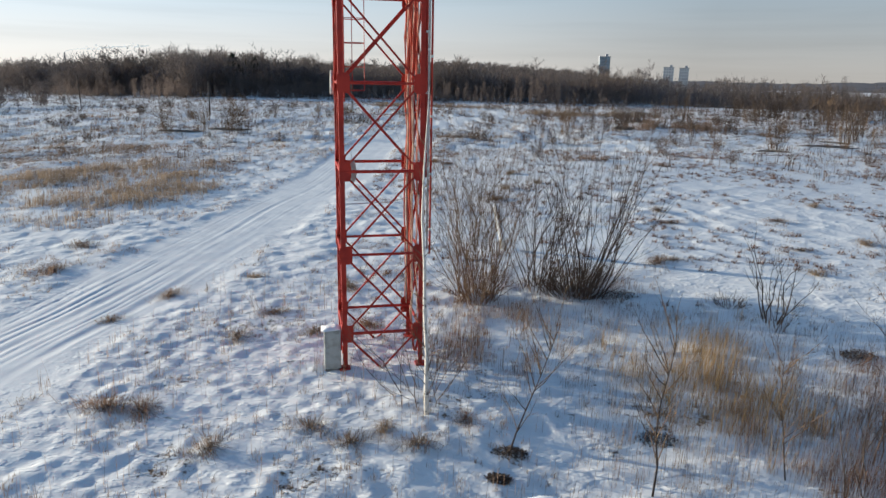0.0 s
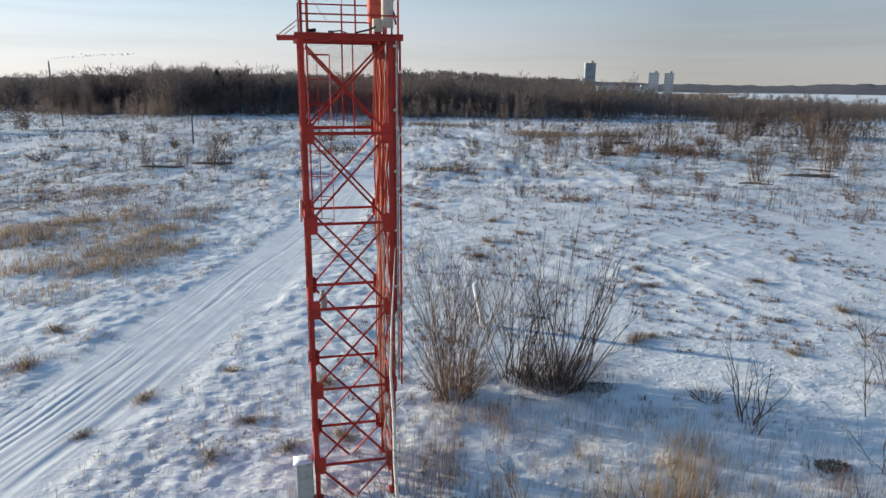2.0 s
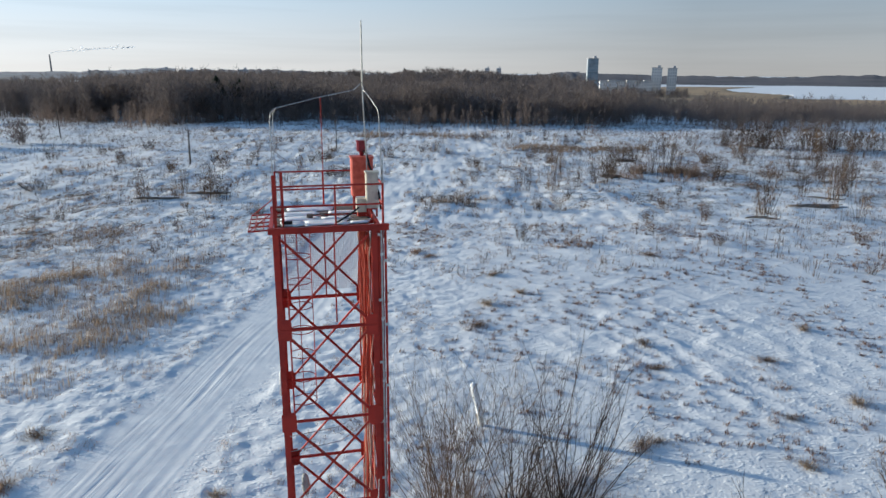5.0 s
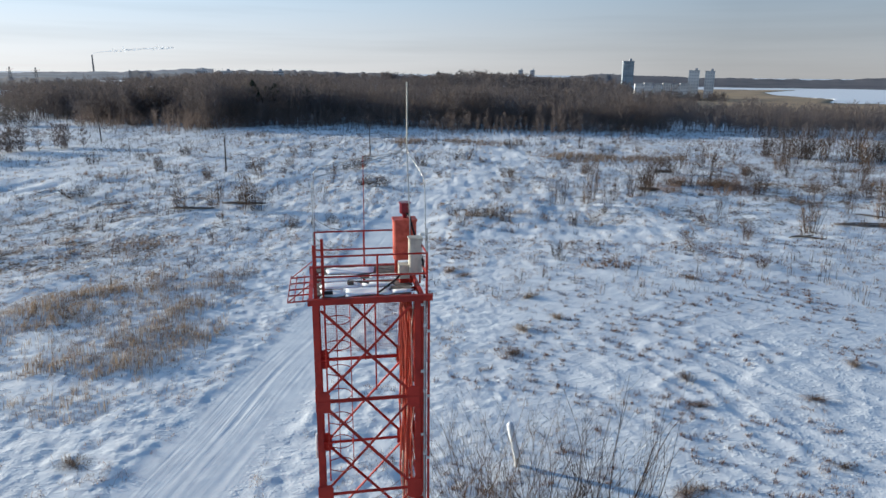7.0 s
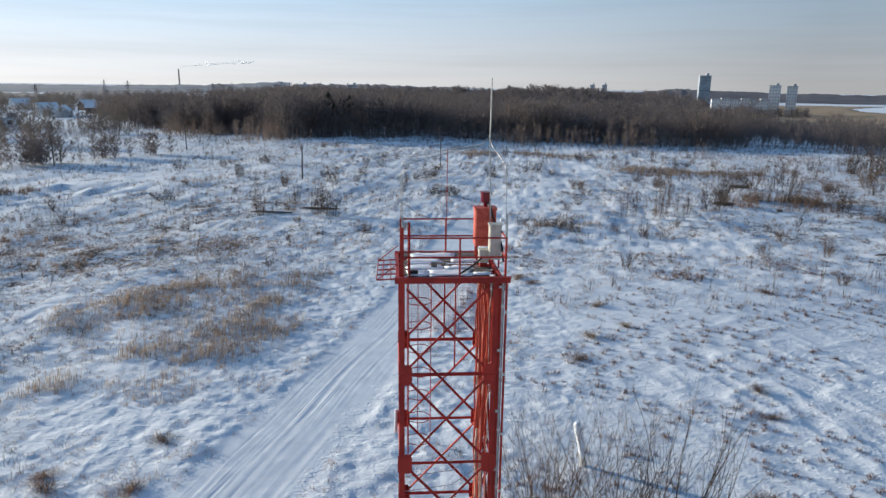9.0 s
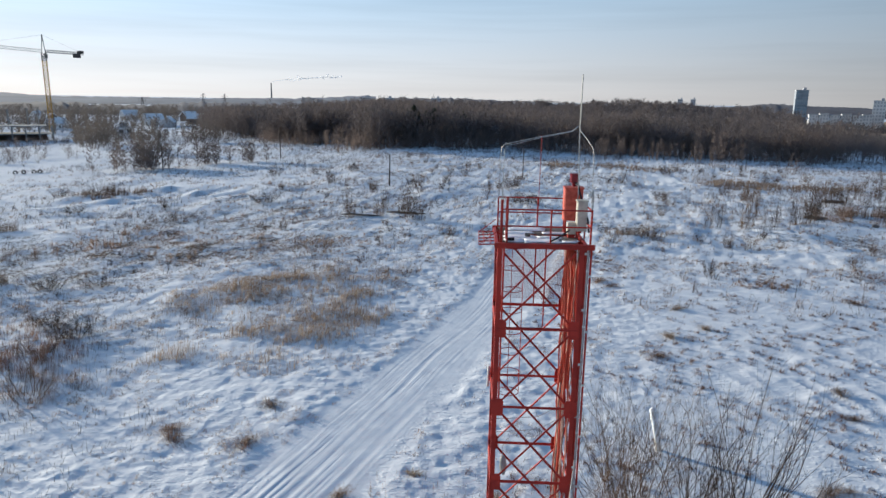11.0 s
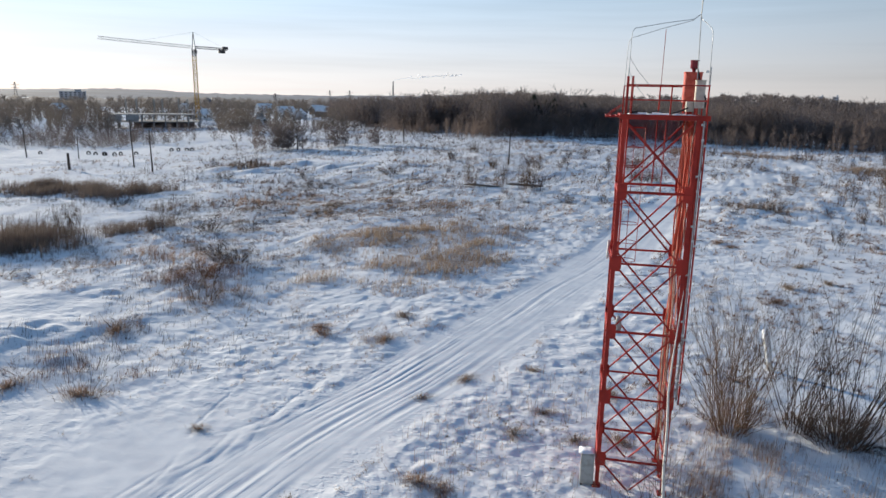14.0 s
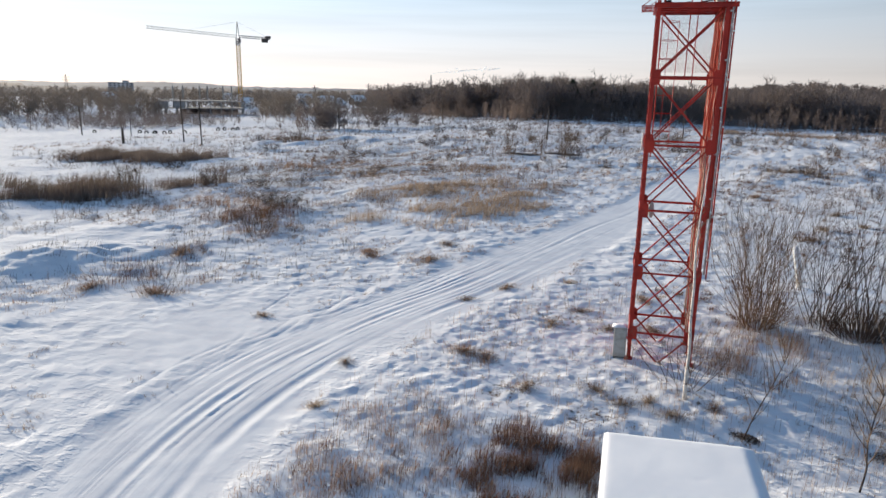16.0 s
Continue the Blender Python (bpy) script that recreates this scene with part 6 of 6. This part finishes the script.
def block(name, label, x, y, z, size, turn, wall, storeys, bays, glass=GLASS_DARK, group="", tall_glass=False, lift=True):
    """A far building with storeys of windows set into its walls."""
    b = thing(name, label, "building", (x, y, z), turn, group)
    sx, sy, sz = size
    g = Geo()
    g.box((0, 0, sz / 2), size)
    part("wall", g, wall, b)
    g = Geo()
    g.box((0, 0, sz + 0.3), (sx + 0.6, sy + 0.6, 0.6))
    if lift:
        g.box((sx * 0.2, 0, sz + 1.6), (sx * 0.25, sy * 0.4, 2.2))
    part("roof", g, PANEL_GREY, b)
    for s in range(storeys):
        zz = sz * (s + 0.55) / storeys
        hh = sz / storeys * (0.9 if tall_glass else 0.5)
        for i in range(bays):
            xx = sx * ((i + 0.5) / bays - 0.5)
            ww = sx / bays * (0.92 if tall_glass else 0.5)
            g = Geo()
            g.box((xx, -sy / 2 - 0.02, zz), (ww, 0.12, hh))
            part("window", g, glass, b)
    return b


# towers and flats beyond the wood
block("office_tower", "glazed bluish office tower beyond the wood", 159, 690, -6, (10.2, 9.0, 36.5), -5, PANEL_SLATE, 12, 5, GLASS_BLUE, tall_glass=True)
for az, d, w, h in ((17.95, 780, 10.5, 28.5), (19.1, 780, 9.5, 28)):
    a = radians(-az)
    block("apartment_tower", "pale high apartment block beyond the marsh", -math.sin(a) * d, math.cos(a) * d, -6, (w, 10, h), -az, PANEL_WHITE, 9, 4, group="apartment towers", glass=PANEL_GREY)
for i, az in enumerate((13.9, 14.6, 15.3, 16.0, 16.7, 17.3)):
    a, d = radians(-az), 760
    block("apartment_house", "white low apartment house beyond the marsh", -math.sin(a) * d, math.cos(a) * d, -6, (7.8, 9, 14.5 + 1.0 * (i % 2)), -az + 6, PANEL_WHITE, 5, 3, group="white apartment houses", glass=PANEL_GREY, lift=False)
for az, w in ((4.55, 6.5), (5.5, 6.5)):
    a, d = radians(-az), 1000
    block("apartment_tower", "far grey apartment block above the wood", -math.sin(a) * d, math.cos(a) * d, 5, (w, 7, 17), -az, PANEL_GREY, 6, 3, group="far apartment towers")
for az, w, h in ((52.6, 26, 1), (15.0, 12, 2), (19.0, 14, 1.5), (20.8, 14, 2)):
    a, d = radians(az), 860
    block("apartment_house", "far flat-roofed building on the skyline", -math.sin(a) * d, math.cos(a) * d, 6 if az < 40 else 2, (w, 10, h + (10 if az < 40 else 8)), az, PANEL_GREY, 4, 6, group="skyline buildings")


def house(x, y, turn, w, d, h, wall, label):
    b = thing("house", label, "house", (x, y, float(terrain(x, y))), turn, "village houses")
    g = Geo()
    g.box((0, 0, h / 2 - 0.2), (w, d, h + 0.4))
    g.add([(-w / 2, -d / 2, h), (-w / 2, d / 2, h), (-w / 2, 0, h + d * 0.42), (w / 2, -d / 2, h), (w / 2, d / 2, h), (w / 2, 0, h + d * 0.42)], [(0, 2, 1), (3, 4, 5)])
    part("wall", g, wall, b)
    for s in (-1, 1):
        g = Geo()
        e = d / 2 + 0.5
        low, top = h - 0.4, h + d * 0.42 + 0.05
        pts = [(-w / 2 - 0.5, s * e, low), (w / 2 + 0.5, s * e, low), (w / 2 + 0.5, 0, top), (-w / 2 - 0.5, 0, top)]
        g.add(pts + [(a, c, z + 0.3) for a, c, z in pts], [(0, 1, 2, 3), (4, 7, 6, 5), (0, 4, 5, 1), (1, 5, 6, 2), (2, 6, 7, 3), (3, 7, 4, 0)])
        part("roof", g, SNOW, b, "snowy roof slope")
    g = Geo()
    g.box((w * 0.2, 0.4, h + d * 0.42 + 0.5), (0.7, 0.7, 1.6))
    part("chimney", g, BRICK, b)
    for i in range(3):
        g = Geo()
        g.box((w * (i - 1) * 0.3, -d / 2 - 0.03, h * 0.5), (1.1, 0.14, 1.3))
        part("window", g, GLASS_DARK, b)


for i, (x, y, w, d, h) in enumerate(((-316, 466, 12, 9, 4.5), (-334, 438, 14, 9, 5), (-300, 410, 10, 8, 4), (-390, 400, 12, 9, 5), (-345, 360, 11, 8, 4), (-290, 500, 12, 9, 5), (-255, 470, 11, 8, 4), (-262, 420, 10, 8, 4), (-240, 395, 12, 8, 4), (-360, 520, 12, 9, 5), (-430, 430, 12, 9, 5), (-228, 440, 10, 8, 4), (-270, 545, 12, 9, 5), (-420, 520, 14, 9, 5), (-450, 330, 12, 9, 5), (-210, 360, 9, 7, 3.5))):
    house(x, y, 20 + 47 * (i % 4), w, d, h, (PANEL_BROWN, PANEL_WHITE, PANEL_GREY)[i % 3], ("brown", "white", "grey")[i % 3] + " village house with a snowy roof")
block("shed", "long low white shed on the edge of the field", -263, 315, float(terrain(-263, 315)), (16, 8, 4.2), 40, PANEL_WHITE, 1, 4)

# concrete frame of a building under construction
site = thing("building_shell", "unfinished concrete frame with bare columns", "building", (-285, 262, float(terrain(-285, 262)) - 0.3), 46)
for s in range(3):
    g = Geo()
    g.box((0, 0, 0.1 + 3.7 * s), (46 if s < 2 else 40, 16, 0.45))
    part("slab", g, CONCRETE, site)
g = Geo()
g.box((5, 2.0, 1.5), (30, 0.3, 3.4))
part("wall_panel", g, PANEL_BROWN, site)
for s in range(2):
    for i in range(9):
        for yy in (-7.5, 0, 7.5):
            g = Geo()
            g.box((-22.5 + 5.6 * i, yy, 2.0 + 3.7 * s), (0.6, 0.6, 3.4))
            part("column", g, CONCRETE, site)
for i, xx in enumerate((-13, -8, 0.5, 4.5, 12.5, 17)):
    g = Geo()
    g.box((xx, 2, 11.6), (0.7, 0.7, 7.6))
    part("column", g, CONCRETE, site)
for xx, w in ((-19, 8), (-10, 6)):
    g = Geo()
    g.box((xx, -7.7, 5.6), (w, 0.3, 3.0))
    part("wall_panel", g, CONCRETE, site)

# tower crane
crane = thing("tower_crane", "yellow and grey tower crane above the building site", "crane", (-317.7, 327.4, -6.3), 46)


def lattice_beam(g, p, q, w, step_len, r):
    p, q = Vector(p), Vector(q)
    d = (q - p).normalized()
    s = d.cross(Vector((0, 1, 0)) if abs(d.z) > 0.5 else Vector((0, 0, 1))).normalized()
    t = d.cross(s)
    n = max(1, int((q - p).length / step_len))
    c = [s * w / 2 + t * w / 2, s * w / 2 - t * w / 2, -s * w / 2 - t * w / 2, -s * w / 2 + t * w / 2]
    for o in c:
        g.beam(p + o, q + o, r, r)
    for i in range(n):
        a, b = p.lerp(q, i / n), p.lerp(q, (i + 1) / n)
        for k in range(4):
            g.beam(a + c[k], b + c[(k + 1) % 4], r * 0.7, r * 0.7)
            g.beam(a + c[k], a + c[(k + 1) % 4], r * 0.7, r * 0.7)


g = Geo()
lattice_beam(g, (0, 0, 0), (0, 0, 42), 2.2, 2.6, 0.42)
part("mast", g, CRANE_YELLOW, crane)
g = Geo()
lattice_beam(g, (0, 0, 42), (0, 0, 46.5), 2.2, 2.0, 0.5)
part("slewing_head", g, CRANE_DARK, crane)
g = Geo()
for x in (-0.9, 0.9):
    g.beam((x, 0, 46.5), (0, 0, 56.2), 0.4, 0.4)
part("apex", g, CRANE_DARK, crane)
g = Geo()
lattice_beam(g, (-1, 0, 47.2), (-53, 0, 50.5), 1.5, 3.0, 0.17)
part("jib", g, CREAM, crane)
g = Geo()
lattice_beam(g, (1, 0, 47.2), (20, 0, 46.6), 1.3, 2.4, 0.26)
part("counter_jib", g, CRANE_DARK, crane)
g = Geo()
g.box((16.5, 0, 45.4), (4, 1.6, 2.4))
g.box((18.5, 0, 47.4), (3.4, 1.6, 1.6))
part("counterweight", g, CRANE_DARK, crane)
g = Geo()
g.tube([(0, 0, 56), (-28, 0, 50.2)], 0.05, 4)
g.tube([(0, 0, 56), (19, 0, 47)], 0.05, 4)
part("tie_rope", g, STEEL, crane)
g = Geo()
g.box((1.0, -1.6, 44.4), (1.6, 1.6, 2.2), bevel=0.2)
part("cab", g, CRANE_DARK, crane)

# the far chimney with its steam, and pylons
a = radians(28.4)
chimney = thing("factory_chimney", "tall thin factory chimney on the horizon", "chimney", (-math.sin(a) * 2900, math.cos(a) * 2900, -8))
g = Geo()
g.tube([(0, 0, 0), (0, 0, 76)], [3.4, 2.2], 12)
part("stack", g, BRICK, chimney)
rr = random.Random(930)
steam = Geo()


def puff(g, centre, size):
    """A small uneven ball of steam."""
    k0, n = len(g.v), 8
    for j in range(5):
        for i in range(n):
            a, b = 2 * math.pi * i / n, math.pi * (j + 0.5) / 5
            q = size * rr.uniform(0.8, 1.15)
            g.v.append((centre[0] + 1.5 * q * math.sin(b) * math.cos(a), centre[1] + q * math.sin(b) * math.sin(a), centre[2] + 0.75 * q * math.cos(b)))
    g.f.extend((k0 + j * n + i, k0 + j * n + (i + 1) % n, k0 + (j + 1) * n + (i + 1) % n, k0 + (j + 1) * n + i) for j in range(4) for i in range(n))
    g.f.append(tuple(range(k0, k0 + n)))
    g.f.append(tuple(range(k0 + 5 * n - 1, k0 + 4 * n - 1, -1)))


for i in range(70):
    t = i / 69
    bulge = math.exp(-((t - 0.42) / 0.14) ** 2) + 0.7 * math.exp(-((t - 0.85) / 0.08) ** 2)
    puff(steam, (3 + 300 * t ** 1.2 + rr.gauss(0, 3 * t), 15 * t, 78 + 26 * t ** 0.6 + rr.gauss(0, 0.5 + 5 * bulge)), 1.2 + 2.0 * t + 3.2 * bulge * rr.random())
part("steam_plume", steam, SMOKE, chimney, "pale drifting steam", True)
for az, d, h in ((32.0, 1250, 27), (33.6, 1500, 28), (56.1, 1300, 30), (38.0, 1200, 20)):
    a = radians(az)
    p = thing("pylon", "far steel lattice pylon on the horizon", "pylon", (-math.sin(a) * d, math.cos(a) * d, -7), az, "pylons")
    g = Geo()
    for sx in (-1, 1):
        for sy in (-1, 1):
            g.beam((sx * 3, sy * 3, 0), (sx * 0.5, sy * 0.5, h), 0.5, 0.5)
    for k in range(6):
        w = 3 - 2.5 * k / 6
        g.beam((-w, -w, h * k / 6), (w - 0.4, -w + 0.4, h * (k + 1) / 6), 0.35, 0.35)
        g.beam((w, -w, h * k / 6), (-w + 0.4, -w + 0.4, h * (k + 1) / 6), 0.35, 0.35)
    part("frame", g, CRANE_DARK, p)
    for k in (0.7, 0.85):
        g = Geo()
        g.beam((-6, 0, h * k), (6, 0, h * k), 0.5, 0.5)
        part("crossarm", g, CRANE_DARK, p)

# ---- posts, logs and clutter on the meadow ----
for x, y, h, r0, lean in ((-43.4, 128, 6.2, 0.15, 0.02), (-98, 186.5, 7.2, 0.16, -0.02), (-121, 103, 10.2, 0.15, -0.03), (-108, 96, 8.6, 0.15, -0.02), (-171, 113, 7.6, 0.16, -0.04), (-130.6, 94.6, 3.6, 0.3, 0), (-20.6, 156.6, 6.6, 0.12, 0), (-112, 150, 6, 0.15, 0), (-150, 112, 5.5, 0.12, 0.03)):
    ob = part("wooden_post", Geo(), POLE_WOOD)
    g = Geo()
    g.tube([(0, 0, -0.3), (lean * h * 0.5, 0, h * 0.5), (lean * h, 0, h)], [r0, r0 * 0.9, r0 * 0.75], 8)
    ob.data = g.mesh("wooden_post", POLE_WOOD, True)
    ob.location = on(x, y)
    tagged(ob, "dark weathered wooden post standing in snow", "post", "wooden posts")
for x, y, l, turn, r0 in ((-36.3, 94.2, 6.0, 8, 0.17), (-30.5, 98, 6.0, 6, 0.18), (40.5, 83.9, 3.6, 20, 0.12), (41.2, 83.2, 3.2, -25, 0.1), (50.9, 90.2, 6.5, -4, 0.11), (50.2, 89.4, 5.5, -9, 0.10), (52.6, 91.3, 6, 3, 0.11), (55.6, 95.6, 4.5, -28, 0.11), (53.4, 90.4, 5, 6, 0.10), (37.8, 110.9, 1.0, 30, 0.25), (30.5, 114, 3.4, 3, 0.3), (38.6, 135, 3.8, 8, 0.3)):
    g = Geo()
    n = 7
    pts = [(l * (i / (n - 1) - 0.5), 0.06 * math.sin(i * 1.7), r0 * 0.5 + 0.05 * math.sin(i)) for i in range(n)]
    g.tube(pts, [r0 * f for f in (0.5, 0.9, 1.0, 0.95, 1.0, 0.85, 0.45)], 8)
    ob = part("log", g, PLANK, None, "", True)
    px_, py_, pz_ = on(x, y)
    ob.matrix_basis = pose(px_, py_, pz_ + 0.1, 0, 0, turn)
    tagged(ob, "dark fallen log half sunk in snow", "log", "fallen logs")
for i, (x, y) in enumerate(((-163.5, 125.5), (-160.5, 125.3), (-158.4, 126.2), (-156.5, 125), (-154.6, 126.4), (-153, 127), (-149.5, 129), (-146, 138), (-144, 138.6), (-142.2, 140), (-141, 140.6), (-179, 122.5))):
    t = thing("old_tyre", "black old tyre set upright in the snow", "tyre", on(x, y, 0.35), 40 + 20 * (i % 3), "row of tyres")
    g = Geo()
    g.tube([(0.42 * math.cos(k * 0.3927), 0, 0.42 * math.sin(k * 0.3927)) for k in range(16)], 0.17, 8, True)
    part("tread", g, RUBBER, t, "", True)
